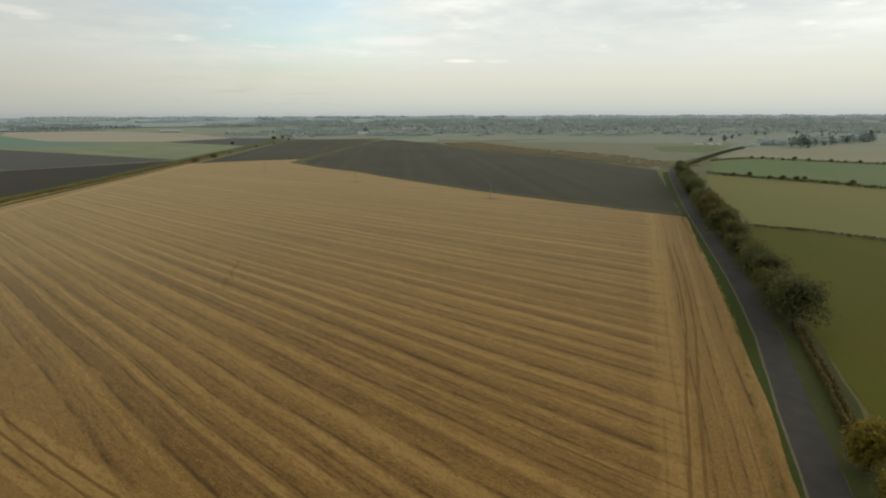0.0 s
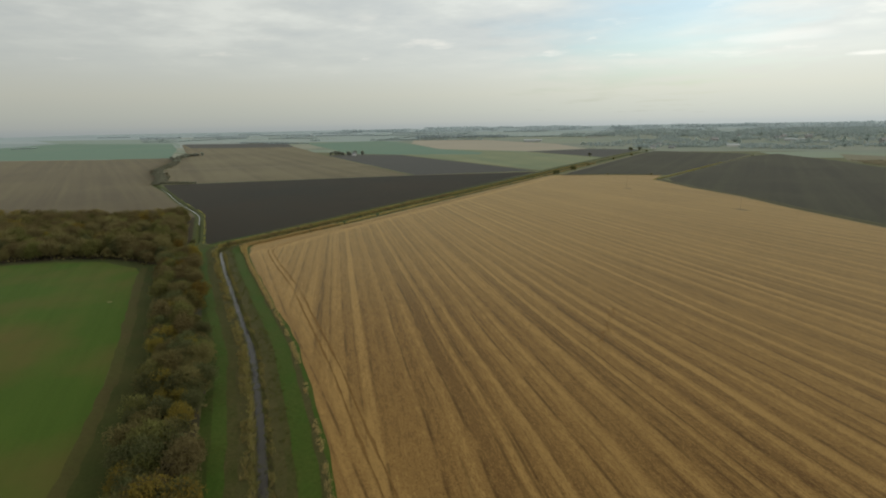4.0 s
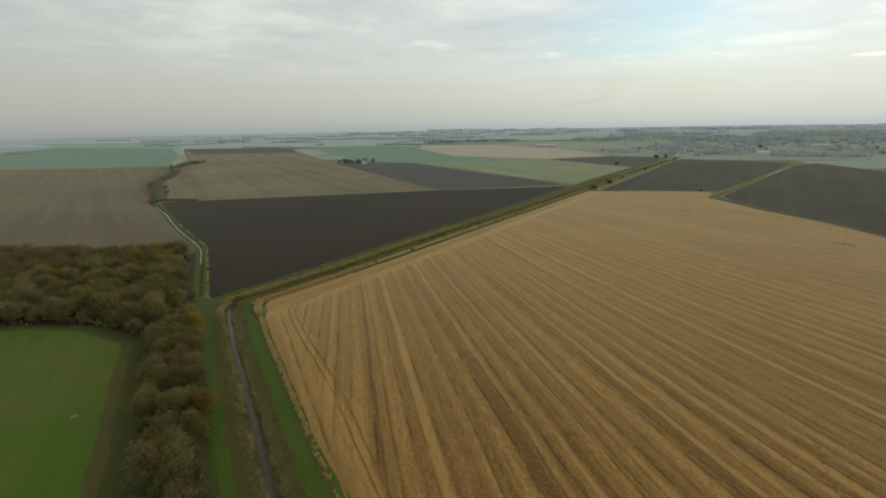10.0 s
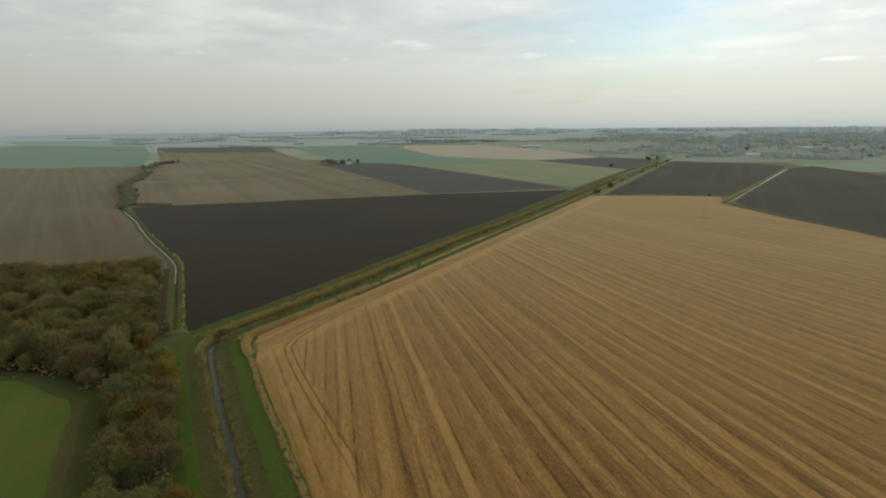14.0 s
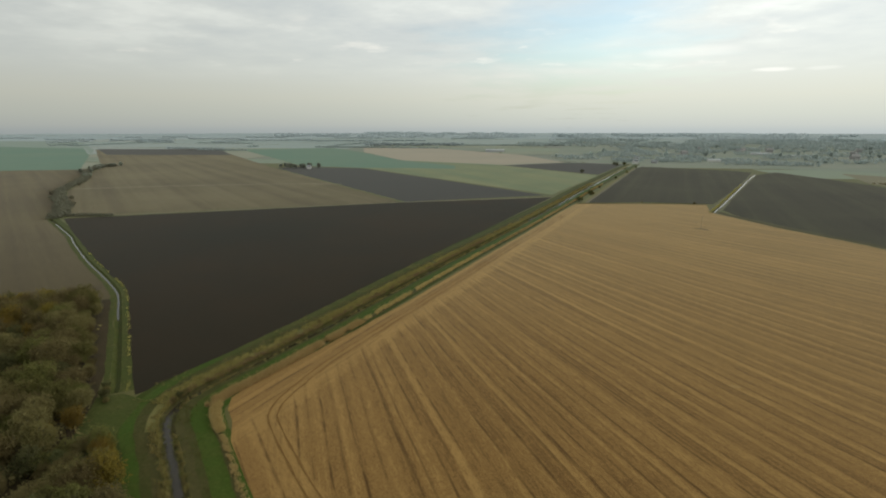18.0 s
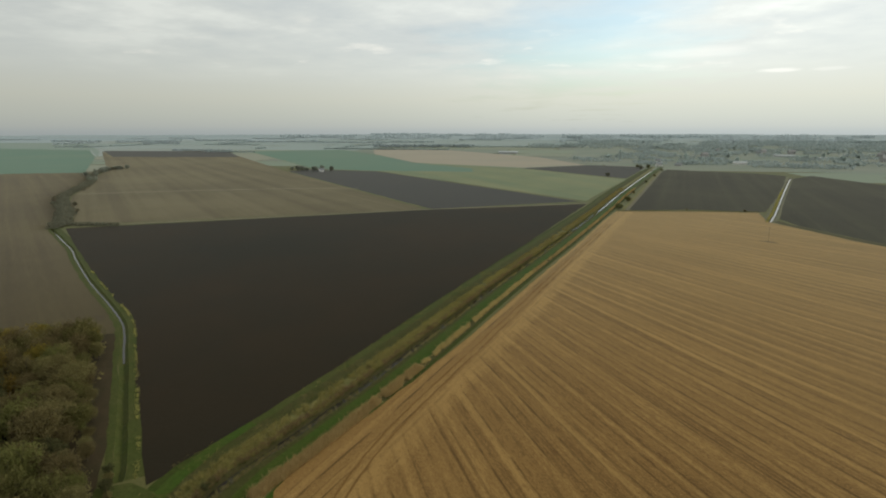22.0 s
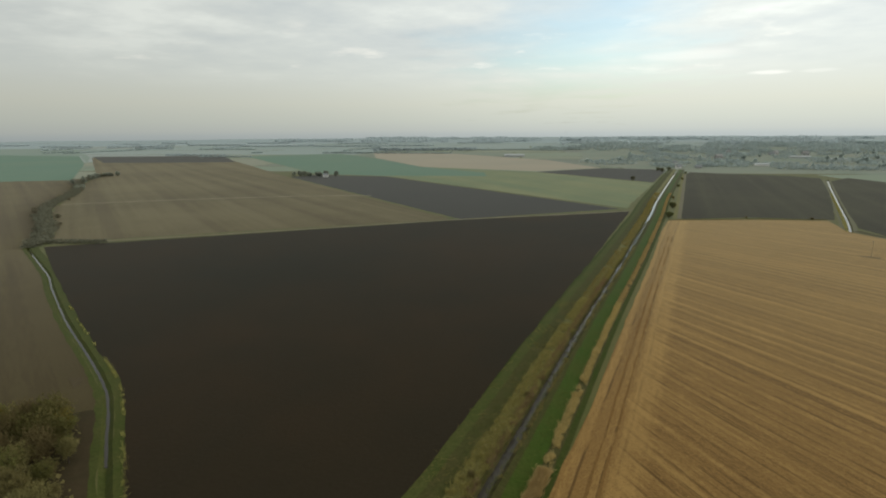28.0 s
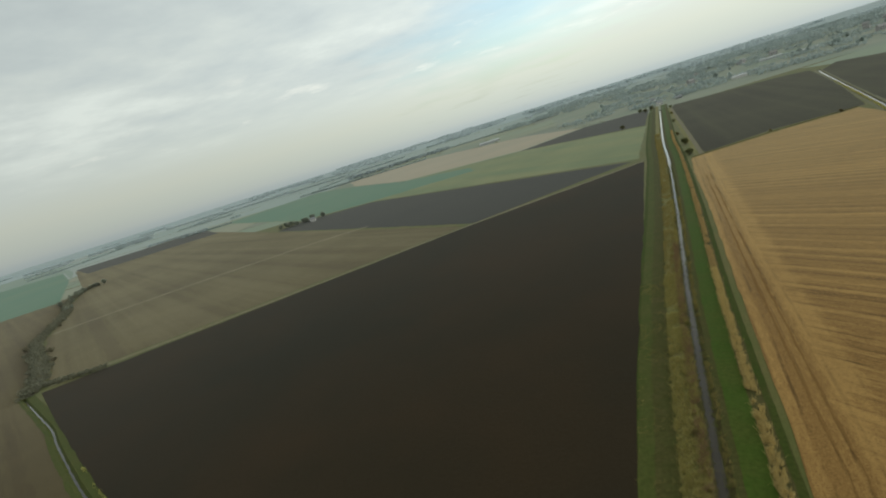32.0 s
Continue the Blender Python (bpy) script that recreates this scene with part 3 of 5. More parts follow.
def strip(name, line, a, b, z, mat, label, ragged=0.25, category="verge", kind="structure"):
    """A band beside a line, from a to b metres to its right."""
    nn = normals(line)
    va, vb = [], []
    span_a, span_b = np.broadcast_to(a, len(line)), np.broadcast_to(b, len(line))
    for p, q, a, b in zip(line, nn, span_a, span_b):
        a, b = float(a), float(b)
        ja = noise.noise((p[0] * 0.3, p[1] * 0.3, 2.0)) * ragged + noise.noise((p[0] * 0.07, p[1] * 0.07, 9.0)) * ragged
        jb = noise.noise((p[0] * 0.3, p[1] * 0.3, 4.0)) * ragged + noise.noise((p[0] * 0.07, p[1] * 0.07, 5.0)) * ragged
        va.append((*(p + q * (a + ja)), z))
        vb.append((*(p + q * (b + jb)), z))
    n = len(va)
    return mesh_object(name, va + vb, [(i, n + i, n + i + 1, i + 1) for i in range(n - 1)], mat, kind, label, category)


# ---------------- lines of the plan ----------------
DRAIN = smooth_line([(4, 6), (-30, 28), (-67.5, 50.5), (-78, 58.5), (-89.3, 66.4), (-104.1, 76.2), (-124.2, 88.7), (-144, 99.2), (-174.5, 115.6), (-187.5, 122.4), (-204.5, 132), (-217.5, 139.5), (-222.4, 145.2), (-224, 152), (-224.2, 164), (-224.6, 180), (-225.8, 205), (-228, 238), (-231, 288), (-235, 375), (-242, 500), (-248.5, 590), (-258, 770), (-266, 930), (-268, 965)], 2.0)
STREAM = smooth_line([(-503, 254), (-470, 243), (-435.6, 231.5), (-414, 222.5), (-370.5, 205.7), (-340, 195.3), (-317, 187), (-305.5, 181.4), (-292, 173.4), (-274, 163), (-254, 151), (-244.5, 145.2), (-239.2, 141.6)], 2.0)
DITCH = smooth_line([(-136, 484), (-131, 533), (-121.5, 648), (-109, 795), (-104, 845)], 4)
BOUND = smooth_line([(-133.5, 489), (-124, 474), (-96, 440), (-63, 410), (-35, 373), (22, 308.5), (63, 269), (85, 247.5), (105.5, 229.8)], 5)
ROAD = smooth_line([(-25, -120), (5, -58), (25, -5), (41.6, 40.6), (55.8, 74.4), (64.8, 94.5), (72.3, 113.3), (82, 140), (96, 182), (115, 239), (145, 324), (173, 398), (193, 437), (253, 523), (353, 648), (485, 773), (700, 960)], 4)


def corridor(line, half):
    nn = normals(line)
    return [tuple(p + q * half) for p, q in zip(line, nn)] + [tuple(p - q * half) for p, q in list(zip(line, nn))[::-1]]


# ---------------- ground: one sheet to the horizon, open where the ditches run ----------------
CUTS = [(DRAIN, 1.6), (STREAM, 1.1), (DITCH, 1.3)]
rim = [(-200 + 4950 * math.cos(2 * math.pi * i / 160), 300 + 4950 * math.sin(2 * math.pi * i / 160)) for i in range(160)]
gv, ge = [Vector(p) for p in rim], [(i, (i + 1) % 160) for i in range(160)]
cut_loops = []
for line, half in CUTS:
    loop = corridor(line, half)
    cut_loops.append(loop)
    k = len(gv)
    gv += [Vector(p) for p in loop]
    ge += [(k + i, k + (i + 1) % len(loop)) for i in range(len(loop))]
flat, _, tris, *_ = delaunay_2d_cdt(gv, ge, [], 0, 1e-5)
keep = []
for t in tris:
    c = np.mean([flat[i] for i in t], 0)
    if not any(min(q[0] for q in lp) <= c[0] <= max(q[0] for q in lp) and inside(c, lp) for lp in cut_loops):
        keep.append(t if (flat[t[1]] - flat[t[0]]).cross(flat[t[2]] - flat[t[0]]) > 0 else t[::-1])
mesh_object("ground", [(v[0], v[1], 0) for v in flat], keep, grass_mat, "structure", "flat fenland ground with rough olive grass", "ground")


def channel(line, half, depth, bed, mat, label, narrow=1.0):
    """The banks and bed of a ditch, closed at its ends."""
    nn = normals(line)
    offs = [(-half, 0.0), (-half * 0.72, -depth * 0.3), (-bed, -depth), (bed, -depth), (half * 0.72, -depth * 0.3), (half, 0.0)]
    verts, faces = [], []
    for p, q in zip(line, nn):
        k = narrow + (1 - narrow) * float(np.clip((p[1] - 135) / 30, 0, 1))
        for i, (o, z) in enumerate(offs):
            o = o * k if i in (2, 3) else o * (0.5 + 0.5 * k) if i in (1, 4) else o
            j = 0 if i in (0, 5) else noise.noise((p[0] * 0.35, p[1] * 0.35, i)) * 0.28
            verts.append((*(p + q * (o + j)), z))
    n = len(line)
    for k in range(n - 1):
        for i in range(5):
            a = k * 6 + i
            faces.append((a, a + 1, a + 7, a + 6))
    faces += [tuple(range(6)), tuple((n - 1) * 6 + i for i in range(6))[::-1]]
    mesh_object("ditch_bank", verts, faces, mat, "structure", label, "ditch")


channel(DRAIN, 1.6, 0.80, 0.52, mud_mat, "steep earth banks of a long straight drain")
channel(STREAM, 1.1, 0.75, 0.06, stream_bank_mat, "grassy banks of a narrow winding stream")
channel(DITCH, 1.3, 0.7, 0.2, mud_mat, "banks of a field ditch beside a grass track")
strip("water", DRAIN[1:-1], -1.05, 1.05, -0.62, water_mat, "still grey water in the long drain", 0.0, "water")
strip("water", [p for p in STREAM[1:-1] if p[0] < -284], -0.5, 0.5, -0.58, water_mat, "thin pale water of the winding stream", 0.0, "water")
strip("water", DITCH[1:-1], -0.75, 0.75, -0.45, water_mat, "still water in the field ditch", 0.0, "water")

# ---------------- fields ----------------
side = [tuple(p + q * 9.8) for p, q in zip(DRAIN, normals(DRAIN)) if p[1] < 480]
stub_left = [p for p in side if p[1] < 147 and p[0] > -203] + [(-207.2, 146.4), (-211.8, 149.1), (-214.8, 153), (-215.8, 159), (-215.8, 168), (-215.8, 180), (-216.0, 217), (-217.6, 250), (-219.5, 284), (-223.6, 372), (-228, 440), (-229, 483)]
stub_loop = [(31, 22)] + [p for p in stub_left if p[0] < 20] + [(-181.5, 508.5), (-142, 523.5), (-139.5, 505), (-138.5, 489), (-135.5, 482), (-125.5, 471), (-97.5, 437.5), (-65, 407.5), (-37, 370.5), (20, 306), (61.5, 266), (84, 244.8), (106, 226.5), (82, 158.4), (64, 108.4), (54.0, 81.1), (46.8, 63.9), (42.5, 53.9)]
sheet("stubble_field", stub_loop, 0.05, stubble_mat, "golden-brown cut stubble in long straight rows")
sheet("dark_field", [(-222, 492), (-249, 874), (-248, 914), (-195, 906), (-135, 894), (-108, 870), (-113.5, 785), (-125, 645), (-137.5, 529), (-184, 518)], 0.05, dark_field_mat, "dark harrowed field beyond the stubble")
sheet("dark_field", [(-130, 500), (-126, 560), (-116, 680), (-103, 832), (-80, 890), (-11, 768), (44, 632), (121, 528), (166, 414), (108, 233.5), (87, 251), (65, 272.5), (24, 312), (-33, 376.5), (-61, 413), (-94, 444), (-121, 477)], 0.05, dark_field_mat, "wide dark ploughed field beside the lane")
sheet("black_field", [(-234.6, 149), (-234.0, 146), (-234.4, 143.4), (-237.4, 145.2), (-243, 148.5), (-251.4, 153.4), (-272, 164.8), (-291, 176.2), (-299.5, 181.6), (-316, 190.2), (-342, 198.6), (-381, 213), (-436.5, 234), (-498, 259), (-351.5, 423), (-257, 512), (-246, 346), (-242.4, 282), (-239.5, 236), (-236.6, 206), (-235.4, 180), (-234.8, 160)], 0.05, black_soil, "near-black bare peat soil beside the drain")
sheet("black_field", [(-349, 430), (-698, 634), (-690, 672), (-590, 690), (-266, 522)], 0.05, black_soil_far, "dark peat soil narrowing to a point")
sheet("brown_field", [(-507, 266), (-530, 280), (-575, 301), (-611, 317), (-660, 342), (-710, 378), (-762, 415), (-830, 452), (-900, 500), (-955, 535), (-1550, 850), (-1262, 990), (-702, 634), (-354, 427)], 0.05, brown_field_mat, "brown tilled field with faint rows")
brook = [tuple(p + q * 2.0) for p, q in zip(STREAM, normals(STREAM)) if -500 < p[0] < -304][::-6]
sheet("brown_field", brook + [(-503, 252), (-575, 293), (-660, 334), (-762, 407), (-862, 464), (-925, 505), (-985, 414), (-1400, 180), (-700, -120), (-530, 30), (-438, 85), (-331, 150)], 0.05, brown_left_mat, "wide brown drilled field beside the wood")
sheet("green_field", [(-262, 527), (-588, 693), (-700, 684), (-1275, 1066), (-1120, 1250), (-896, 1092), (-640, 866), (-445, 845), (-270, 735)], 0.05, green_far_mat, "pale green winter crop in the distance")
sheet("green_field", [(-600, 700), (-700, 686), (-1270, 1064), (-1120, 1246), (-896, 1090), (-650, 874), (-500, 800), (-470, 745)], 0.055, teal_mat, "green winter crop far off, blued for haze", 1.0)
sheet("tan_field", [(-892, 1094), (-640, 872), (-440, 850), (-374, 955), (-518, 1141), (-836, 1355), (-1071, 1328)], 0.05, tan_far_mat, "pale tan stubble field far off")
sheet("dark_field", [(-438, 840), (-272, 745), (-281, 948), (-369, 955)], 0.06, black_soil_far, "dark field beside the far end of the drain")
sheet("green_field", [(-995, 420), (-915, 484), (-1293, 698), (-1700, 900), (-2300, 800), (-1800, 380), (-1400, 190)], 0.06, teal_mat, "green crop tinted blue for distance haze")
sheet("green_field", [(-1293, 702), (-1597, 872), (-2500, 1300), (-3200, 1000), (-2300, 806), (-1700, 904)], 0.07, pale_mat, "green strip paled for distance haze")
sheet("wheat_field", [(-219.5, 107.4), (-240, 105), (-256, 95), (-279, 68), (-345, 10), (-330, -130), (-60, -90), (-30, -4), (-44, 6), (-82.3, 28.5), (-118.5, 53), (-157, 76), (-187.3, 92.4), (-210, 104.4)], 0.05, wheat_mat, "fresh green young wheat with bare streaks")
sheet("yellow_strip", [(-506, 117), (-690, 184), (-698, 196), (-502, 125)], 0.09, yellow_mat, "narrow strip of yellow flowering mustard")
sheet("pasture", [(67.5, 78), (78.5, 106), (96, 142), (108, 180), (122, 206), (142.5, 194), (156, 179), (260, 90), (300, -60), (16, -80), (36, -10), (53, 40)], 0.05, green_a_mat, "deep olive-green pasture behind the lane hedge")
sheet("pasture", [(127, 211), (150, 285), (178, 360), (193, 384), (214, 361), (245, 328), (400, 160), (330, 20), (262, 92), (157.5, 183), (144, 198)], 0.05, green_b_mat, "lighter green pasture beyond a field ditch")
sheet("pasture", [(199, 392), (245, 485), (294, 508), (338, 474), (560, 330), (500, 200), (402, 166), (260, 315), (217, 367)], 0.05, green_c_mat, "green pasture between two hedgerows")
sheet("rough_field", [(250, 496), (360, 640), (520, 700), (900, 460), (620, 330), (342, 480), (296, 514)], 0.05, mat_ground("pale_pasture", (0.205, 0.190, 0.112), (0.185, 0.180, 0.104), scale=0.01, grain=0.4, vary=0.15, sheen=0.10), "pale rough pasture far off beside the lane")
sheet("rough_field", [(171, 420), (127, 532), (50, 640), (-4, 774), (-10, 905), (102, 835), (154, 676), (187, 560), (195, 470)], 0.05, mat_ground("scrub", (0.150, 0.128, 0.072), (0.165, 0.145, 0.076), scale=0.03, grain=0.6, sheen=0.11), "rough brown scrub beyond the ploughed field")
for x, y in ((25.3, 278.4), (-57.5, 350), (-139, 415.5)):
    sheet("weed_patch", [(x - 5, y + 2.5), (x - 1, y - 0.5), (x + 5, y - 3), (x + 3, y + 0.5), (x, y + 2.2)], 0.09, mat_ground("dead_weeds", (0.095, 0.068, 0.032), (0.13, 0.09, 0.04), scale=0.5), "dark weeds left round a pole", 0.5, 1.5)
strip("farm_track", smooth_line([(-223.5, 490), (-231, 600), (-241, 740), (-250.5, 878)], 8), -1.2, 1.2, 0.07, kerb_mat, "pale dirt track beside the dark field", 0.3, "track")
strip("grass_verge", smooth_line([(-226, 490), (-233.5, 600), (-243.5, 740), (-253, 878)], 8), -1.3, 1.3, 0.05, tan_grass_mat, "rusty dead grass beside the dirt track", 0.5)
sheet("green_field", [(246, 606), (270, 690), (375, 706), (345, 657), (290, 584)], 0.146, green_c_mat, "small green field beside farm sheds")
rough_land_mat = mat_ground("rough_land", (0.165, 0.150, 0.092), (0.142, 0.142, 0.078), scale=0.03, grain=0.8, vary=0.4, sheen=0.10)
sheet("rough_land", [(186, 440), (178, 527), (162, 650), (62, 790), (180, 800), (300, 760), (420, 760), (340, 645), (244, 520)], 0.112, rough_land_mat, "rough olive-brown grassland beyond the scrub")
sheet("grass_corner", [(-240.5, 139.2), (-237.2, 142.8), (-231, 142.8), (-224, 134), (-216, 124), (-222, 122), (-232, 131)], 0.068, stream_bank_mat, "rough green grass corner beside the wood", 0.4, 3.0, "verge")
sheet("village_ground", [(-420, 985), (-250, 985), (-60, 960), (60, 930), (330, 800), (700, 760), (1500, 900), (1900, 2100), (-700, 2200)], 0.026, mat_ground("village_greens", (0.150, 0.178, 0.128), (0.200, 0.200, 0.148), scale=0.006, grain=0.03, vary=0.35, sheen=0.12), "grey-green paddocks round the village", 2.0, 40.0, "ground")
# The wood's shade is part of this dark grass colour.
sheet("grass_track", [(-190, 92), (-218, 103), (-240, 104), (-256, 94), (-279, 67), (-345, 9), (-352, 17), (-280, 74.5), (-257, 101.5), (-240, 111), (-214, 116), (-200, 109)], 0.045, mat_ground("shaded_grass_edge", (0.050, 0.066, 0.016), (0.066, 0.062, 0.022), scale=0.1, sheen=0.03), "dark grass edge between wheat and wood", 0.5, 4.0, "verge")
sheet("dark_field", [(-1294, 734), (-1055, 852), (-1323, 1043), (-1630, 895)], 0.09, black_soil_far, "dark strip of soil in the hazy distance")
WOOD = [(-214, 114), (-240, 109.5), (-257, 100), (-280, 73), (-350, 15), (-540, 20), (-440, 84), (-333, 150), (-306, 180), (-286.5, 168), (-263, 154.4), (-243.5, 142), (-231, 132)]
sheet("woodland_floor", WOOD, 0.06, mat_ground("leaf_litter", (0.060, 0.043, 0.022), (0.044, 0.036, 0.017), scale=0.2, grain=1.5, sheen=0.03), "brown leaf litter under the wood", 0.6)

# verges and banks
near_end = [i for i, p in enumerate(DRAIN) if p[1] < 146][-1]
low, high = DRAIN[1:near_end + 1], DRAIN[near_end:-1]
padded = np.concatenate([np.repeat(low[:1], 15, 0), low, np.repeat(low[-1:], 15, 0)])
calm = np.stack([np.convolve(padded[:, k], np.ones(31) / 31, "valid") for k in (0, 1)], -1)
calm = calm[12:-12]
whole = DRAIN[1:-1]
cut = near_end - 6
bend = np.clip((np.arange(len(whole)) - near_end + 10) / 20, 0, 1)
bend = bend * bend * (3 - 2 * bend)


def ease(before, after):
    return before + (after - before) * bend


rough_bank_mat = mat_ground("rough_bank", (0.056, 0.060, 0.016), (0.080, 0.068, 0.024), scale=0.25, grain=1.4, vary=0.8, sheen=0.04)
strip("grass_verge", whole, ease(-9.4, -12.4), -1.57, 0.012, rough_bank_mat, "rough grass ground along the drain", 0.0)
strip("grass_verge", whole, 1.57, ease(10.6, 9.8), 0.012, rough_bank_mat, "rough grass ground along the drain", 0.0)
strip("grass_verge", whole, ease(-9.5, -12.6), ease(-7.6, -11.2), 0.03, dark_verge_mat, "darker mown grass along the long drain", 0.35)
strip("grass_verge", whole[:cut + 16], ease(-7.6, -11.2)[:cut + 16], ease(-5.2, -8.6)[:cut + 16], 0.033, verge_mat, "green grass strip along the long drain", 0.35)
strip("grass_verge", whole[cut + 15:], -11.2, -8.6, 0.033, stream_bank_mat, "dull green grass strip along the long drain", 0.35)
strip("grass_verge", whole, ease(-5.2, -8.6), ease(-3.6, -5.2), 0.036, rough_bank_mat, "dull rough grass above the drain bank", 0.5)
low_bank_mat = mat_ground("low_bank", (0.082, 0.070, 0.026), (0.060, 0.060, 0.019), scale=0.25, grain=1.4, vary=0.8, sheen=0.04)
strip("grass_verge", whole[:cut + 1], ease(-3.6, -5.2)[:cut + 1], -1.55, 0.03, low_bank_mat, "olive grass bank of the drain", 0.3)
strip("grass_verge", whole[:cut + 1], 1.55, ease(3.2, 2.5)[:cut + 1], 0.035, low_bank_mat, "olive grass bank of the drain", 0.4)
strip("grass_verge", whole[cut:], ease(-3.6, -5.2)[cut:], -1.55, 0.03, tan_grass_mat, "bank of dead yellow grass and sedge", 0.3)
strip("grass_verge", whole[cut:], 1.55, ease(3.2, 2.5)[cut:], 0.035, rough_bank_mat, "dull grass on the drain bank", 0.3)
strip("grass_verge", whole, ease(3.2, 2.5), ease(4.5, 2.8), 0.03, rough_bank_mat, "dull rough grass above the drain bank", 0.4)
strip("grass_verge", whole, ease(4.5, 2.8), ease(7.8, 6.5), 0.034, verge_mat, "smooth green grass strip beside the drain", 0.25)
strip("grass_verge", whole[:cut + 1], ease(7.8, 6.5)[:cut + 1], ease(8.9, 8.6)[:cut + 1], 0.038, low_bank_mat, "olive grass strip along the stubble", 0.5)
strip("grass_verge", whole[cut:cut + 26], ease(7.8, 6.5)[cut:cut + 26], ease(8.9, 8.6)[cut:cut + 26], 0.038, tan_grass_mat, "straw-coloured strip along the stubble", 0.4)
strip("grass_verge", whole[cut + 25:], 6.5, 8.6, 0.038, low_bank_mat, "olive grass strip along the stubble", 0.4)
strip("grass_verge", whole[:cut + 26], ease(8.9, 8.6)[:cut + 26], ease(10.6, 10.4)[:cut + 26], 0.03, verge_mat, "thin green grass edge of the stubble", 0.2)
strip("grass_verge", whole[cut + 25:], 8.6, 9.7, 0.03, dark_verge_mat, "thin green grass edge of the stubble", 0.3)
# Grass track colour darkened for the shade of the tree belt.
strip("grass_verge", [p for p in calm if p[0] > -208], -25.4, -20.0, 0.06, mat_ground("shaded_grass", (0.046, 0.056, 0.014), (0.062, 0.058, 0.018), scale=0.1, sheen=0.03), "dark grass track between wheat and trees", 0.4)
strip("bare_headland", [p for p in calm if p[0] > -205], -27.6, -25.2, 0.07, wheat_edge_mat, "bare brown strip at the wheat's edge", 0.5)
strip("woodland_floor", [p for p in calm if p[0] > -212], -20.0, -9.5, 0.04, mat_ground("belt_litter", (0.066, 0.050, 0.026), (0.048, 0.048, 0.020), scale=0.25, grain=1.5), "brown leaf litter under the tree belt", 0.6)
strip("grass_verge", STREAM, -4.2, -1.05, 0.024, stream_bank_mat, "green bank of the winding stream", 0.3)
strip("grass_verge", STREAM, 1.05, 2.4, 0.07, stream_bank_mat, "rough grass along the stream", 0.4)
pale_balk_mat = mat_ground("pale_balk", (0.25, 0.215, 0.14), (0.19, 0.17, 0.105), scale=0.1, grain=1.0)
strip("grass_track", smooth_line([(-672, 352), (-611, 415.5), (-532, 481.6), (-480, 512)], 8), -1.5, 1.5, 0.08, pale_balk_mat, "pale balk across the brown field", 0.6)
ditch_side_mat = mat_ground("pale_ditch_side", (0.135, 0.122, 0.066), (0.112, 0.108, 0.056), scale=0.2, grain=1.5)
strip("grass_verge", DITCH, -4.6, -1.25, 0.03, ditch_side_mat, "dead grass beside the field ditch", 0.4)
strip("grass_verge", DITCH, 1.25, 3.4, 0.03, ditch_side_mat, "pale grass bank of the field ditch", 0.3)
strip("grass_verge", BOUND, -3.0, 1.6, 0.06, mat_ground("field_edge_grass", (0.060, 0.056, 0.022), (0.082, 0.070, 0.030), scale=0.15, grain=1.4, sheen=0.05), "dull grass margin between stubble and ploughed soil", 0.5)
strip("grass_verge", BOUND, 1.6, 2.6, 0.065, ditch_side_mat, "pale dry grass along the stubble", 0.4)
strip("grass_track", smooth_line([(-256, 517), (-300, 541), (-351, 428)][:2] + [(-420, 604), (-585, 692)], 6), -0.9, 0.9, 0.07, ditch_side_mat, "pale grass balk between fields", 0.5)
strip("grass_track", smooth_line([(-503, 264.5), (-450, 319), (-400, 372), (-351.5, 425), (-300, 472), (-257, 513)], 6), -0.8, 0.8, 0.07, pale_balk_mat, "pale grass balk between fields", 0.5)

# headlands of the stubble field and their wheel ruts
ROADSIDE = [p for p in ROAD if 36 < p[1] < 222]
turn_rut = smooth_line([(14, 20), (-22, 42.5), (-60, 66), (-100, 92), (-130, 110.5), (-153, 124.5), (-177, 137.3), (-196, 148), (-203, 154), (-206, 163), (-208.6, 180), (-210.6, 215), (-213.8, 270), (-217.6, 340), (-222, 430)], 3)
for off in (-0.9, 0.9):
    strip("wheel_rut", turn_rut, off - 0.14, off + 0.14, 0.105, rut_mat, "dark wheel rut pressed into the stubble", 0.3, "rut")
for off in (-16.0, -14.2):
    strip("wheel_rut", [p for p in ROADSIDE if p[1] < 175], off - 0.2, off + 0.2, 0.105, rut_mat, "dark wheel rut pressed into the stubble", 0.2, "rut")

# lane
strip("road", ROAD, -2.9, 1.9, 0.06, asphalt_mat, "narrow grey asphalt country lane", 0.12, "road")
strip("road_edge", [p for p in ROAD if p[1] < 400], -3.3, -2.9, 0.05, kerb_mat, "pale dry edge of the roadside ditch", 0.2)
strip("grass_verge", [p for p in ROAD if p[1] < 400], -7.2, -3.3, 0.03, dark_verge_mat, "rough green roadside verge", 0.4)
# Shade of hedge and trees is painted into this verge colour.
strip("grass_verge", [p for p in ROAD if p[1] < 400], 1.9, 8.5, 0.03, mat_ground("hedge_shaded_grass", (0.050, 0.058, 0.018), (0.062, 0.060, 0.022), scale=0.2, sheen=0.03), "grass under the lane hedge, darkened for its shade", 0.4)

# ---------------- distant farmland ----------------
def mat_parcels(name, colours, haze_sheen):
    m = Mat(name, sheen=haze_sheen)
    c = m.ramp(m.island(), [(i / (len(colours) - 1), k) for i, k in enumerate(colours)])
    n = m.noise(0.01, 3, 0.5)
    c = m.mix(m.math("MULTIPLY", n, 0.35), c, shade(colours[0], 0.85))
    return m.done(c)


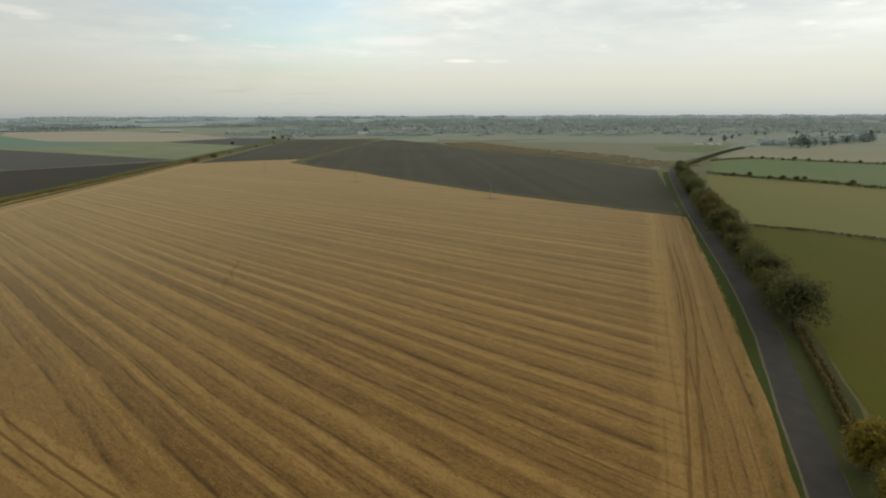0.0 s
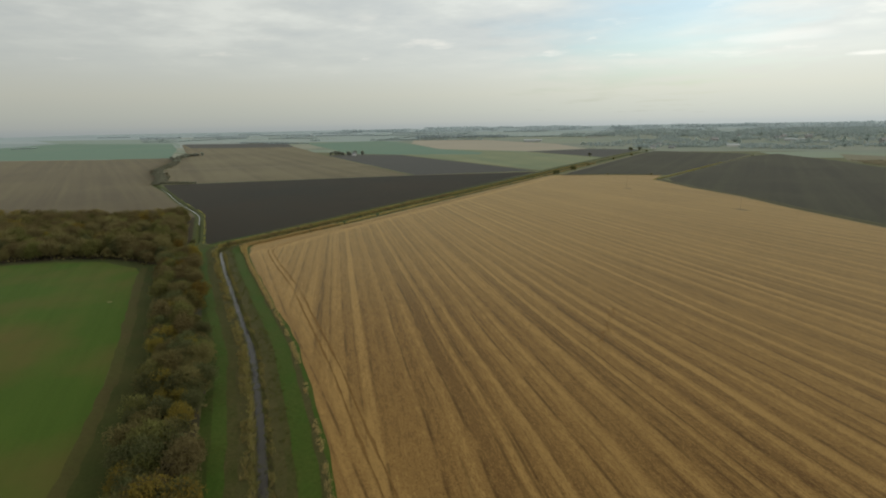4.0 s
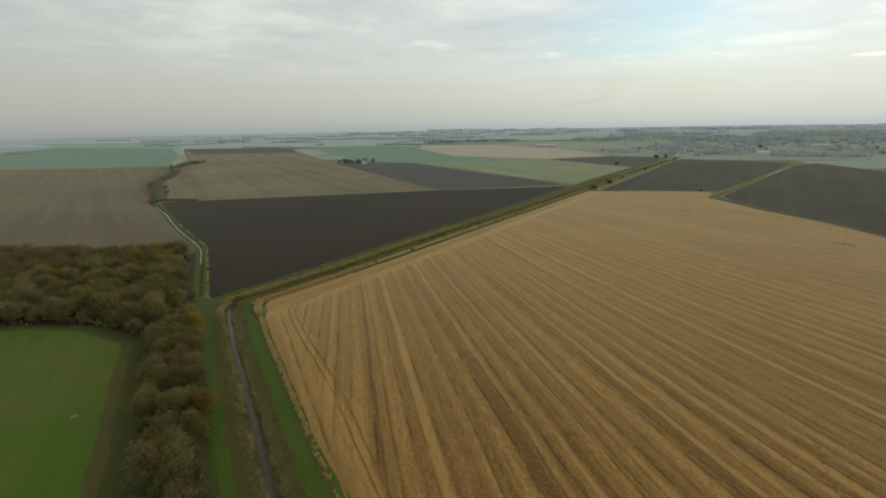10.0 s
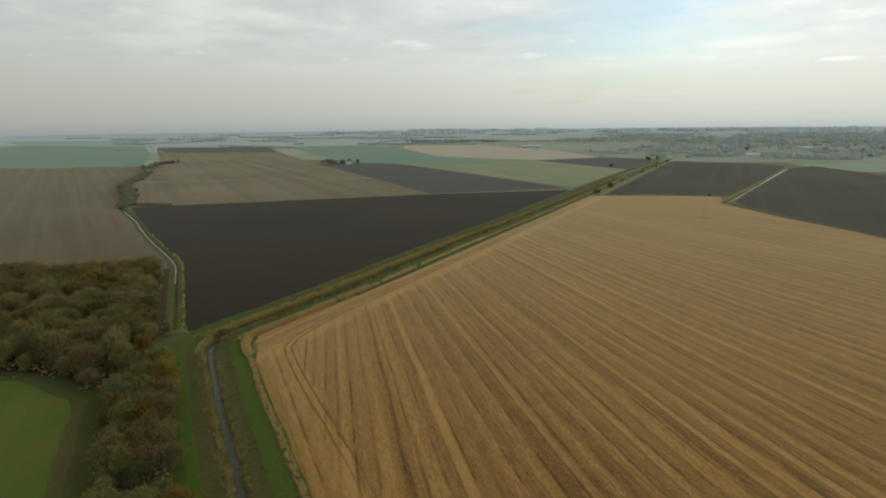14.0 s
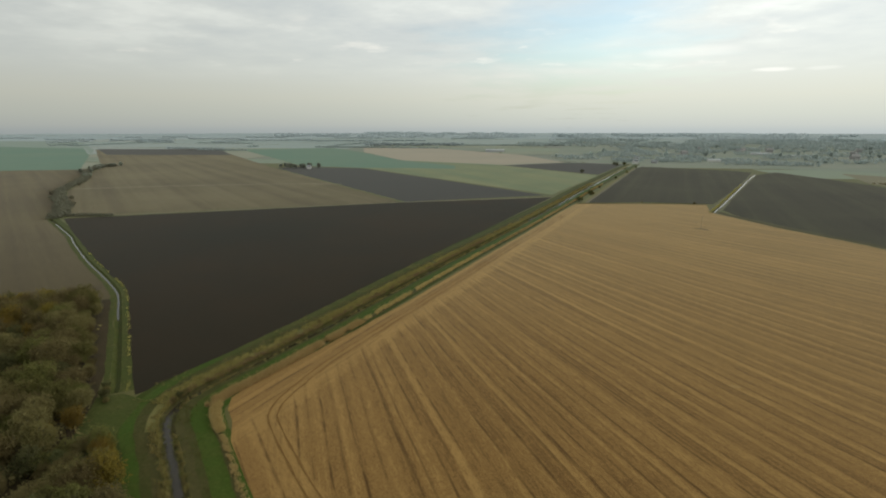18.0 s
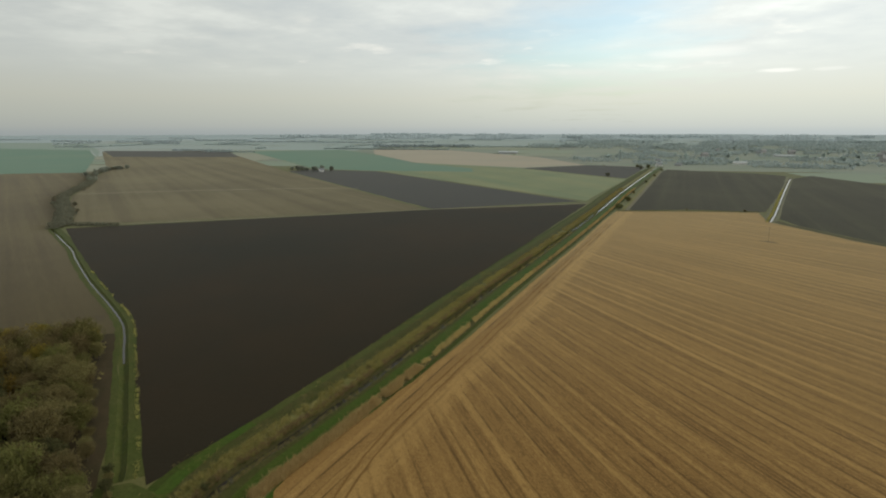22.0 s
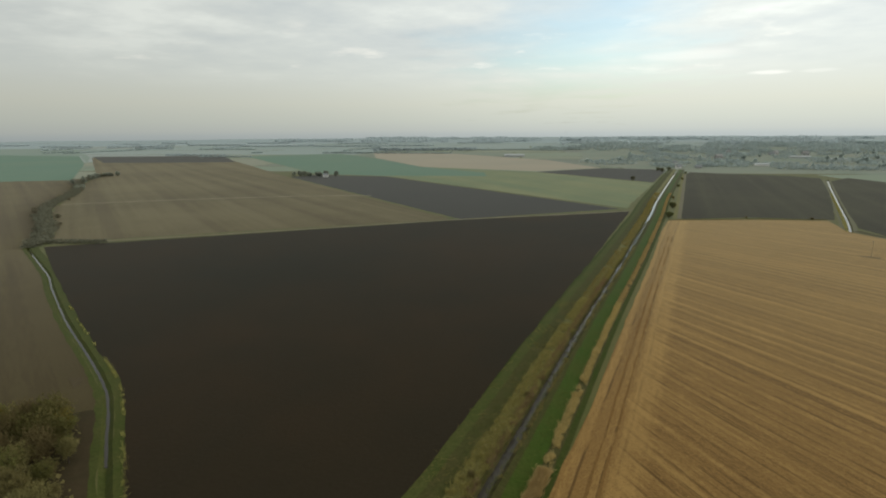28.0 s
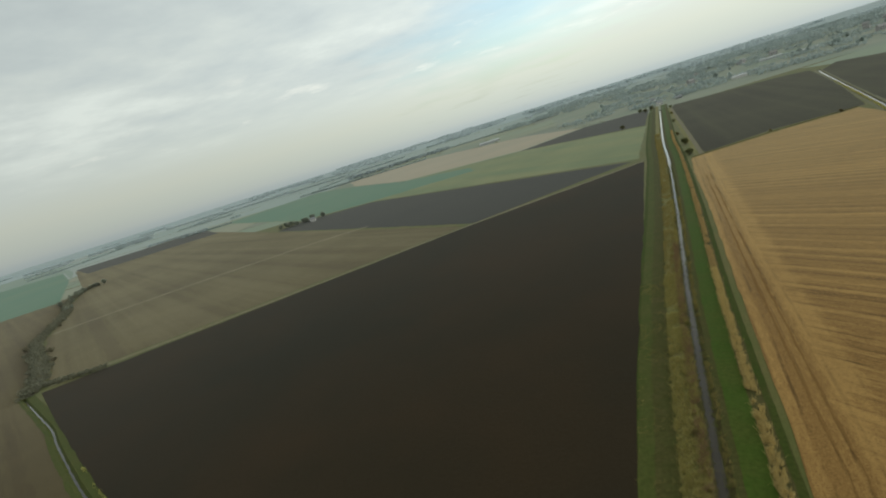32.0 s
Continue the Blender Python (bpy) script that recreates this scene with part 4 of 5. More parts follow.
# Paler and bluer ring by ring: haze is painted into the field colours.
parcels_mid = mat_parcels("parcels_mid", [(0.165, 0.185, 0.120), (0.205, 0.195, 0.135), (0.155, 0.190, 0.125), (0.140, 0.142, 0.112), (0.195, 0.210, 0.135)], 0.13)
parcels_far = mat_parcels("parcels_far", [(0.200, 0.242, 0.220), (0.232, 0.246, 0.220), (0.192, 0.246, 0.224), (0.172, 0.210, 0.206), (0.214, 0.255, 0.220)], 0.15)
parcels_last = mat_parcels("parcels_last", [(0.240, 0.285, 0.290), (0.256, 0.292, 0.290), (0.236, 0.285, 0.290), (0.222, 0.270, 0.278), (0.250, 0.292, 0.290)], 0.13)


def parcel_ring(name, r0, r1, along, depth, mat, z, label, seed):
    """Parcels in uneven strips round the place."""
    r = np.random.default_rng(seed)
    verts, faces = [], []
    cx, cy, turn = -200.0, 300.0, 0.35
    v = -r1
    while v < r1:
        dv = depth * r.uniform(0.6, 1.5)
        u = -r1 + r.uniform(0, along)
        while u < r1:
            du = along * r.uniform(0.5, 1.7)
            mid = math.hypot(u + du / 2, v + dv / 2)
            if r0 < mid < r1:
                k = len(verts)
                for a, b in ((u + 2, v + 2), (u + du - 2, v + 2 + r.uniform(-20, 20)), (u + du - 2, v + dv - 2), (u + 2, v + dv - 2 + r.uniform(-20, 20))):
                    verts.append((cx + a * math.cos(turn) - b * math.sin(turn), cy + a * math.sin(turn) + b * math.cos(turn), z))
                faces.append((k, k + 1, k + 2, k + 3))
            u += du
        v += dv
    return mesh_object(name, verts, faces, mat, "structure", label, "farmland")


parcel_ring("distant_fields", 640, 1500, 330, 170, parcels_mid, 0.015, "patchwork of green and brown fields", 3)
parcel_ring("distant_fields", 1350, 2900, 620, 260, parcels_far, 0.022, "patchwork of far fields paled for haze", 4)
parcel_ring("distant_fields", 2700, 5400, 1200, 380, parcels_last, 0.03, "fields under the horizon, palest for haze", 5)


# ---------------- plants ----------------
def quads(centres, sizes, r, stretch=1.0, upright=0.0):
    """Loose four-cornered leaf sprays at the given places."""
    n = len(centres)
    a = r.normal(size=(n, 3))
    a[:, :2] *= 1 - upright
    a /= np.linalg.norm(a, axis=1, keepdims=True)
    b = np.cross(a, r.normal(size=(n, 3)))
    b /= np.linalg.norm(b, axis=1, keepdims=True) + 1e-9
    s = np.asarray(sizes)[:, None]
    a, b = a * s * stretch, b * s / stretch
    k = r.uniform(0.5, 1.0, size=(n, 4, 1))
    v = np.stack([centres - a * k[:, 0], centres - b * k[:, 1] + a * 0.15, centres + a * k[:, 2], centres + b * k[:, 3] - a * 0.1], 1).reshape(-1, 3)
    return v, np.arange(4 * n).reshape(n, 4)


def fast_mesh(name, verts, faces, mat):
    me = bpy.data.meshes.new(name)
    f = np.asarray(faces)
    n, k = f.shape
    me.vertices.add(len(verts))
    me.vertices.foreach_set("co", np.asarray(verts, dtype=np.float32).ravel())
    me.loops.add(n * k)
    me.loops.foreach_set("vertex_index", f.ravel().astype(np.int32))
    me.polygons.add(n)
    me.polygons.foreach_set("loop_start", np.arange(0, n * k, k, dtype=np.int32))
    me.polygons.foreach_set("loop_total", np.full(n, k, dtype=np.int32))
    me.materials.append(mat)
    me.update(calc_edges=True)
    return me


def tube(bm, a, b, ra, rb, sides=6):
    a, b = Vector(a), Vector(b)
    d = (b - a).normalized()
    x = d.orthogonal().normalized()
    y = d.cross(x)
    rings = []
    for p, rad in ((a, ra), (b, rb)):
        rings.append([bm.verts.new(p + (x * math.cos(2 * math.pi * i / sides) + y * math.sin(2 * math.pi * i / sides)) * rad) for i in range(sides)])
    for i in range(sides):
        bm.faces.new((rings[0][i], rings[0][(i + 1) % sides], rings[1][(i + 1) % sides], rings[1][i]))
    bm.faces.new(rings[1])


def crown_points(r, n, h, spread, base, lobes, full=1.0):
    """Places of leaf sprays: uneven lobes round a middle, denser at their skin."""
    mids = []
    for i in range(lobes):
        ang = 2 * math.pi * i / lobes + r.uniform(-0.5, 0.5)
        out = spread * r.uniform(0.25, 0.62)
        mids.append((math.cos(ang) * out, math.sin(ang) * out, r.uniform(base + 0.25 * (h - base), base + 0.75 * (h - base)), spread * full * r.uniform(0.34, 0.55)))
    mids.append((0, 0, base + 0.72 * (h - base), spread * 0.5))
    mids.append((0, 0, base + 0.35 * (h - base), spread * 0.6))
    mids = np.array(mids)
    pick = mids[r.integers(0, len(mids), n)]
    d = r.normal(size=(n, 3))
    d /= np.linalg.norm(d, axis=1, keepdims=True)
    rad = pick[:, 3] * (0.35 + 0.75 * r.random(n) ** 0.7) * np.where(r.random(n) < 0.14, 1.3, 1.0)
    p = pick[:, :3] + d * rad[:, None] * (1, 1, 0.95)
    p[:, 2] = np.clip(p[:, 2], base * 0.6, h * 1.06)
    return p, mids


def tree(name, seed, h, spread, base, mat, label, n=860, size=0.32, lobes=7, stretch=1.25, category="tree", upright=0.0, full=1.0):
    """A tree: tapered trunk that forks into limbs, and a crown of leaf sprays."""
    r = np.random.default_rng(seed)
    root = new(name)
    tagged(root, label, category)
    pts, mids = crown_points(r, n, h, spread, base, lobes, full)
    bm = bmesh.new()
    rad = 0.022 * h + 0.05
    lean = Vector((r.uniform(-0.3, 0.3), r.uniform(-0.3, 0.3), 0))
    fork = Vector((0, 0, base * 0.9)) + lean * 0.5
    tube(bm, (0, 0, -0.25), (0, 0, 0.25), rad * 1.7, rad * 1.1, 8)
    tube(bm, (0, 0, 0.2), fork, rad * 1.12, rad * 0.8, 8)
    tube(bm, fork, Vector((0, 0, h * 0.86)) + lean, rad * 0.8, 0.03, 6)
    for m in mids:
        start = fork.lerp(Vector((0, 0, h * 0.7)), float(r.uniform(0.0, 0.45)))
        knee = start.lerp(Vector(m[:3]), 0.55) + Vector((0, 0, 0.12 * h * float(r.uniform(0, 0.5))))
        tube(bm, start, knee, rad * 0.45, rad * 0.28, 5)
        tube(bm, knee, m[:3], rad * 0.28, 0.03, 5)
        for k in range(3):
            d = r.normal(size=3)
            d[2] = abs(d[2])
            d = d / np.linalg.norm(d) * m[3] * 0.95
            tube(bm, Vector(m[:3]).lerp(knee, float(r.uniform(0, 0.5))), m[:3] + d, rad * 0.14, 0.012, 4)
    part("trunk", bm, bark_mat, root, "grey-brown bark, forking limbs")
    three = np.repeat(pts, 3, axis=0) + r.normal(size=(3 * n, 3)) * size * 0.7
    v, f = quads(three, size * r.uniform(0.55, 1.25, 3 * n), r, stretch, upright)
    ob = new("crown", fast_mesh("crown", v, f, mat))
    ob.parent = root
    return root


def shrub(name, seed, h, spread, mat, label, n=260, size=0.3, category="shrub"):
    r = np.random.default_rng(seed)
    root = new(name)
    tagged(root, label, category)
    bm = bmesh.new()
    for k in range(7):
        ang, out = r.uniform(0, 6.28), r.uniform(0.2, 0.6) * spread
        tube(bm, (0.1 * math.cos(ang), 0.1 * math.sin(ang), -0.15), (out * math.cos(ang), out * math.sin(ang), h * r.uniform(0.5, 0.85)), 0.05, 0.015, 5)
    part("stems", bm, bark_mat, root, "thin brown stems")
    pts, _ = crown_points(r, n, h, spread, 0.15 * h, 5)
    v, f = quads(np.repeat(pts, 3, axis=0) + r.normal(size=(3 * n, 3)) * size * 0.7, size * r.uniform(0.5, 1.2, 3 * n), r, 1.2)
    ob = new("foliage", fast_mesh("foliage", v, f, mat))
    ob.parent = root
    return root


class Grove:
    """Prototypes of a kind; the first planting of each uses the prototype, the later ones copies."""

    def __init__(self, makers):
        self.makers, self.made = makers, {}

    def plant(self, x, y, r, which=None, scale=(0.85, 1.2), group="", z=0.0):
        k = int(r.integers(0, len(self.makers))) if which is None else which
        s = float(r.uniform(*scale))
        m = pose(x, y, z, 0, 0, float(r.uniform(0, 360)))
        if k not in self.made:
            self.made[k] = self.makers[k]()
            ob = self.made[k]
            ob.matrix_basis = m
        else:
            ob = copy_thing(self.made[k], m)
        ob.scale = (s, s, s * float(r.uniform(0.9, 1.12)))
        if group:
            tagged(ob, group=group)
        return ob


def reeds(name, line, a, b, per_m, height, mat, label, seed, lean=0.25, clump=0.0, width=0.035, category="reeds"):
    """Tufts of upright blades in a band beside a line."""
    r = np.random.default_rng(seed)
    line = np.asarray(line)
    nn = normals(line)
    seg = np.linalg.norm(np.diff(line, axis=0), axis=1)
    total = seg.sum()
    n = int(total * per_m)
    along = np.sort(r.uniform(0, total, n))
    idx = np.clip(np.searchsorted(np.cumsum(seg), along), 0, len(line) - 2)
    frac = r.random(n)[:, None]
    p = line[idx] * (1 - frac) + line[idx + 1] * frac + nn[idx] * r.uniform(a, b, n)[:, None]
    if clump:
        keep = np.array([noise.noise((q[0] * 0.16, q[1] * 0.16, seed)) + 0.4 * noise.noise((q[0] * 0.6, q[1] * 0.6, seed)) > -clump for q in p])
        p = p[keep]
    n = len(p)
    blades = 7
    root = np.repeat(np.c_[p, np.full(n, 0.02)], blades, axis=0) + np.c_[r.normal(size=(n * blades, 2)) * 0.16, np.zeros(n * blades)]
    hh = (np.repeat(height * r.uniform(0.55, 1.25, n), blades) * r.uniform(0.7, 1.1, n * blades))[:, None]
    tip = root + np.c_[r.normal(size=(n * blades, 2)) * lean, np.ones(n * blades)] * hh
    w = np.c_[r.normal(size=(n * blades, 2)), np.zeros(n * blades)]
    w = w / (np.linalg.norm(w, axis=1, keepdims=True) + 1e-9) * width * hh * 1.6
    v = np.stack([root - w, root + w, tip + w * 0.35, tip - w * 0.35], 1).reshape(-1, 3)
    ob = new(name, fast_mesh(name, v, np.arange(4 * n * blades).reshape(-1, 4), mat))
    return tagged(ob, label, category, kind="stuff")


# reed and grass bands along the drain, the stream and the lane
near_high = [p for p in high if p[1] < 300]
reeds("reed_band", [p for p in high if p[1] < 205], 6.3, 8.5, 46, 1.0, reed_mat, "straw-coloured reeds along the stubble", 1, 0.3, 0.45)
reeds("reed_band", [p for p in high if 203 < p[1] < 300], 6.6, 8.0, 13, 0.85, reed_mat, "broken straw-coloured reeds along the stubble", 20, 0.35, 0.36)
far_high = [p for p in high if 298 < p[1] < 640]
reeds("sedge_band", far_high, -5.4, -1.5, 12, 0.7, sedge_mat, "yellow-brown sedge on the drain bank", 11, 0.45, 0.3)
reeds("reed_band", far_high, 6.6, 8.0, 10, 0.8, reed_mat, "thin straw-coloured reeds along the stubble", 12, 0.3, 0.25)
reeds("reed_band", [p for p in low if p[0] < -35], 8.3, 9.2, 5.0, 0.55, reed_mat, "thin straw-coloured reeds along the stubble", 2, 0.35, -0.02)
reeds("reed_band", [p for p in low if p[0] < -210], 8.0, 9.7, 44, 0.95, reed_mat, "straw-coloured reeds round the field corner", 9, 0.3, 0.5)
reeds("reed_band", [p for p in low if -210 < p[0] < -150], 8.2, 9.3, 7, 0.65, reed_mat, "straw-coloured reeds beside the stubble", 10, 0.3, 0.0)
reeds("sedge_band", near_high, -5.4, -1.5, 26, 0.75, sedge_mat, "yellow-brown sedge on the drain bank", 3, 0.45, 0.35)
reeds("sedge_band", [p for p in low if p[0] < -35], 1.2, 4.6, 7, 0.4, bank_grass_mat, "rough olive grass on the drain bank", 4, 0.4, 0.2)
reeds("reed_fringe", DRAIN[20:260], -1.75, -1.0, 5, 0.75, sedge_mat, "pale tufts hanging over the drain's edge", 13, 0.4, 0.12)
reeds("reed_fringe", DRAIN[20:260], 0.9, 1.7, 6, 0.5, sedge_mat, "pale tufts hanging over the drain's edge", 14, 0.4, 0.1)
reeds("reed_fringe", DRAIN[20:300], -1.25, -0.5, 2.5, 0.6, bank_grass_mat, "drooping olive grass at the water's edge", 17, 0.6, 0.0)
reeds("reed_fringe", DRAIN[20:300], 0.5, 1.25, 2.5, 0.6, bank_grass_mat, "drooping olive grass at the water's edge", 18, 0.6, 0.0)
reeds("grass_tufts", DRAIN[20:200], -9.2, -2.0, 16, 0.22, bank_grass_mat, "uneven tufts of bank grass", 15, 0.6, 0.15)
reeds("grass_tufts", DRAIN[20:200], 3.8, 5.4, 4, 0.2, bank_grass_mat, "uneven tufts of bank grass", 16, 0.6, 0.0)
reeds("sedge_band", [p for p in low if p[0] < -35], -3.0, -1.3, 12, 0.55, sedge_mat, "yellow-brown sedge on the drain bank", 5, 0.35, 0.2)
reeds("reed_band", [p for p in high if p[1] < 330], -2.4, -1.1, 9, 0.85, dead_reed_mat, "brown dead reeds standing along the water", 19, 0.3, 0.35)
reeds("grass_tufts", near_high, -11.4, -5.6, 9, 0.3, sedge_mat, "pale dead tufts in the bank grass", 21, 0.6, -0.05)
reeds("grass_band", STREAM[60:], -3.0, -2.5, 3, 0.5, sedge_mat, "dry grass edge of the black field", 6, 0.4, 0.1)
reeds("grass_band", [p for p in ROAD if 30 < p[1] < 260], -6.6, -5.9, 4, 0.45, sedge_mat, "dry grass edge of the stubble", 7, 0.4, 0.2)
reeds("grass_band", [p for p in DITCH if p[1] < 700], -2.6, -1.2, 4, 0.8, sedge_mat, "dry grass along the field ditch", 8, 0.4, 0.2)

# tree belt between the wheat and the drain
belted = dict(n=1600, size=0.18, lobes=9, stretch=1.5, upright=0.35, full=1.2)
BELT = Grove([
    lambda: tree("belt_tree", 11, 7.5, 3.4, 1.4, leaf_olive, "olive-leaved tree in the dense belt", **belted),
    lambda: tree("belt_tree", 12, 6.8, 3.2, 1.2, leaf_gold, "golden autumn tree in the dense belt", **belted),
    lambda: tree("belt_tree", 13, 7.0, 3.4, 1.3, leaf_brown, "brown-leaved tree in the dense belt", **belted),
    lambda: tree("belt_tree", 14, 6.4, 3.0, 1.0, leaf_dark, "dark green tree in the dense belt", **belted),
    lambda: tree("belt_tree", 15, 7.2, 3.2, 1.4, leaf_grey, "half-bare grey tree in the dense belt", **belted),
])
r = np.random.default_rng(21)
low_n = normals(low)
for i in range(4, len(low), 1):
    p, q = low[i], low_n[i]
    if p[0] > -20 or p[0] < -214:
        continue
    for off in (-10.2, -13.2, -16.2, -18.6):
        if r.random() < 0.60:
            s = p + q * (off + r.uniform(-1.0, 1.0))
            grey = min(1.0, max(0.0, (-p[0] - 120) / 60))
            which = int(r.choice(5, p=np.array([0.30, 0.16, 0.20, 0.32, 0.02]) * (1 - grey) + np.array([0.20, 0.08, 0.38, 0.16, 0.18]) * grey))
            BELT.plant(s[0], s[1], r, which, (0.45, 0.98), "tree belt along the drain")

for x, y, size in ((-164.3, 99.7, 1.0), (-156.5, 94.0, 0.8)):
    BELT.plant(x, y, r, 1, (size, size + 0.05), "tree belt along the drain")

# the wood
twiggy = dict(n=1700, size=0.175, lobes=10, stretch=1.7, upright=0.45, full=1.3)
WOODS = Grove([
    lambda: tree("wood_tree", 31, 7.6, 3.0, 1.6, leaf_grey, "half-bare grey-brown tree in the wood", **twiggy),
    lambda: tree("wood_tree", 32, 7.2, 2.9, 1.5, leaf_brown, "brown autumn tree in the wood", **twiggy),
    lambda: tree("wood_tree", 33, 7.4, 3.1, 1.5, leaf_grey, "thin-crowned bare tree in the wood", **twiggy),
    lambda: tree("wood_tree", 34, 6.8, 2.9, 1.3, leaf_olive, "olive-green tree in the wood", **twiggy),
    lambda: tree("wood_tree", 35, 6.6, 2.8, 1.3, leaf_gold, "yellow autumn tree in the wood", **twiggy),
    lambda: tree("wood_tree", 36, 6.4, 2.9, 1.1, leaf_dark, "dark green tree in the wood", **twiggy),
])
r = np.random.default_rng(22)
TREED = [(-216, 113), (-240, 108.5), (-257, 99), (-280, 72), (-350, 15), (-540, 20), (-440, 83), (-334, 147), (-305, 174), (-289, 164.8), (-265.5, 150.5), (-246, 138), (-235, 135), (-228, 129)]
spots, gx = [], -540.0
while gx < -205:
    gy = 10.0
    step = 4.3 if gx > -400 else 5.8
    while gy < 182:
        x, y = gx + r.uniform(-1.7, 1.7), gy + r.uniform(-1.7, 1.7)
        if inside((x, y), TREED):
            edge = y > 0.62 * x + 350 or x > -232        # the open rim has more colour
            spots.append((x, y, int(r.choice(6, p=[0.12, 0.2, 0.08, 0.24, 0.22, 0.14] if edge else [0.27, 0.23, 0.18, 0.17, 0.06, 0.09]))))
        gy += step
    gx += step
spots.sort(key=lambda q: math.hypot(q[0] + 200, q[1] - 110))
for x, y, which in spots[:262]:
    WOODS.plant(x, y, r, which, (0.64, 1.18), "trees of the wood")
for (x, y), which in (((-302.5, 171.5), 4), ((-304.5, 168.8), 5), ((-309.5, 170.0), 5), ((-303.5, 163.4), 5), ((-316, 166.5), 3)):
    WOODS.plant(x, y, r, which, (0.7, 0.9), "trees of the wood")
rim_n = normals(STREAM)
for p, q in zip(STREAM[::2], rim_n[::2]):
    if -303 < p[0] < -246:
        s = p + q * r.uniform(5.0, 9.0)
        WOODS.plant(s[0], s[1], r, int(r.choice(6, p=[0.35, 0.3, 0.15, 0.1, 0.0, 0.1])), (0.34, 0.62), "trees of the wood")
for pick, far_mat, tone in (((0, 2), leaf_grey, "grey-brown"), ((1,), leaf_brown, "brown"), ((3, 5), leaf_olive, "olive-green"), ((4,), leaf_gold, "yellow")):
    vs, fs, k = [], [], 0
    for x, y, which in spots[262:]:
        if which not in pick:
            continue
        me = next(c for c in WOODS.made[which].children if c.name.startswith("crown")).data
        co = np.empty(len(me.vertices) * 3, dtype=np.float32)
        me.vertices.foreach_get("co", co)
        co = co.reshape(-1, 3)[: 4 * 2600] * r.uniform(0.8, 1.15)
        ang = r.uniform(0, 6.28)
        c, t = math.cos(ang), math.sin(ang)
        vs.append(np.c_[co[:, 0] * c - co[:, 1] * t + x, co[:, 0] * t + co[:, 1] * c + y, co[:, 2]])
        fs.append(np.arange(len(co)).reshape(-1, 4) + k)
        k += len(co)
    tagged(new("far_wood", fast_mesh("far_wood", np.concatenate(vs), np.concatenate(fs), far_mat)), f"{tone} tree crowns deeper in the wood", "woodland", kind="stuff")

# lane-side trees and the clipped hedge
LANE = Grove([
    lambda: tree("lane_tree", 41, 8.6, 4.4, 1.8, leaf_lane, "dark leafy tree beside the lane", n=1700, size=0.27, lobes=11, full=1.15),
    lambda: tree("lane_tree", 42, 7.8, 4.0, 1.5, leaf_olive, "olive-green tree beside the lane", n=1600, size=0.27, lobes=10, full=1.15),
])
r = np.random.default_rng(23)
road_n = normals(ROAD)
LANE.makers.append(lambda: tree("lane_tree", 44, 8.2, 4.2, 1.0, leaf_brown, "brown-leaved autumn tree beside the lane", n=1600, size=0.27, lobes=10, full=1.15))
LANE.makers.insert(2, lambda: tree("lane_tree", 43, 8.0, 4.4, 1.0, leaf_gold, "golden-brown tree beside the lane", n=1200, size=0.33, lobes=8))
lane_row = [(107, 4.6, 1.28, 0), (112, 5.0, 1.0, 0), (118, 4.6, 1.12, 0), (125, 4.2, 1.02, 1), (131, 4.8, 1.1, 0), (138, 4.0, 1.0, 0), (145, 4.6, 1.02, 1), (62.0, 5.2, 0.80, 2), (54.5, 6.0, 0.78, 2)]
yy = 151.0
while yy < 402:
    autumn = 184 < yy < 250
    kind_of = int(r.choice([1, 3, 0], p=[0.66, 0.2, 0.14])) if autumn else int(r.random() < 0.35)
    lane_row.append((yy, float(r.uniform(3.4, 5.6)), float(r.uniform(0.75, 1.2)) * (1.1 if autumn else 1.0), kind_of))
    yy += float(r.uniform(4.5, 9.0)) if abs(yy - 256) > 5 else 9.0
for y, off, sc, which in lane_row:
    i = int(np.argmin(np.abs(ROAD[:, 1] - y)))
    s = ROAD[i] + road_n[i] * off
    LANE.plant(s[0], s[1], r, which, (sc, sc), "trees along the lane")


def hedge(name, line, h, w, mat, label, seed, per_m=26, size=0.22):
    """A hedge: stems in a row, and a dense ragged wall of sprays."""
    r = np.random.default_rng(seed)
    line = np.asarray(line, float)
    root = new(name)
    tagged(root, label, "hedge")
    bm = bmesh.new()
    for p in spaced(line, 1.2):
        tube(bm, (p[0], p[1], -0.1), (p[0] + r.uniform(-0.2, 0.2), p[1] + r.uniform(-0.2, 0.2), h * 0.7), 0.04, 0.015, 4)
    tagged(part("stems", bm, bark_mat, root, "thin brown stems"), kind="stuff")
    seg = np.linalg.norm(np.diff(line, axis=0), axis=1)
    n = int(seg.sum() * per_m)
    idx = r.choice(len(seg), n, p=seg / seg.sum())
    t = r.random(n)[:, None]
    p = line[idx] * (1 - t) + line[idx + 1] * t
    nn = normals(line)[idx]
    top = h * (0.75 + 0.35 * np.array([noise.noise((q[0] * 0.25, q[1] * 0.25, seed)) for q in p]))
    z = r.random(n) ** 0.7 * top
    side_off = r.choice([-1, 1], n) * (1 - 0.5 * r.random(n) ** 2) * w / 2 * (1 - 0.35 * (z / h) ** 2)
    c = np.c_[p + nn * side_off[:, None], z + 0.05]
    v, f = quads(np.repeat(c, 2, axis=0) + r.normal(size=(2 * n, 3)) * size * 0.5, size * r.uniform(0.6, 1.3, 2 * n), r, 1.2)
    ob = new("foliage", fast_mesh("foliage", v, f, mat))
    ob.parent = root
    return root


under = [p + q * 5.6 for p, q in zip(ROAD, road_n) if 108 < p[1] < 405]
hedge("hedge", under, 1.8, 2.0, leaf_dark, "dark undergrowth below the lane trees", 57, 14, 0.3)
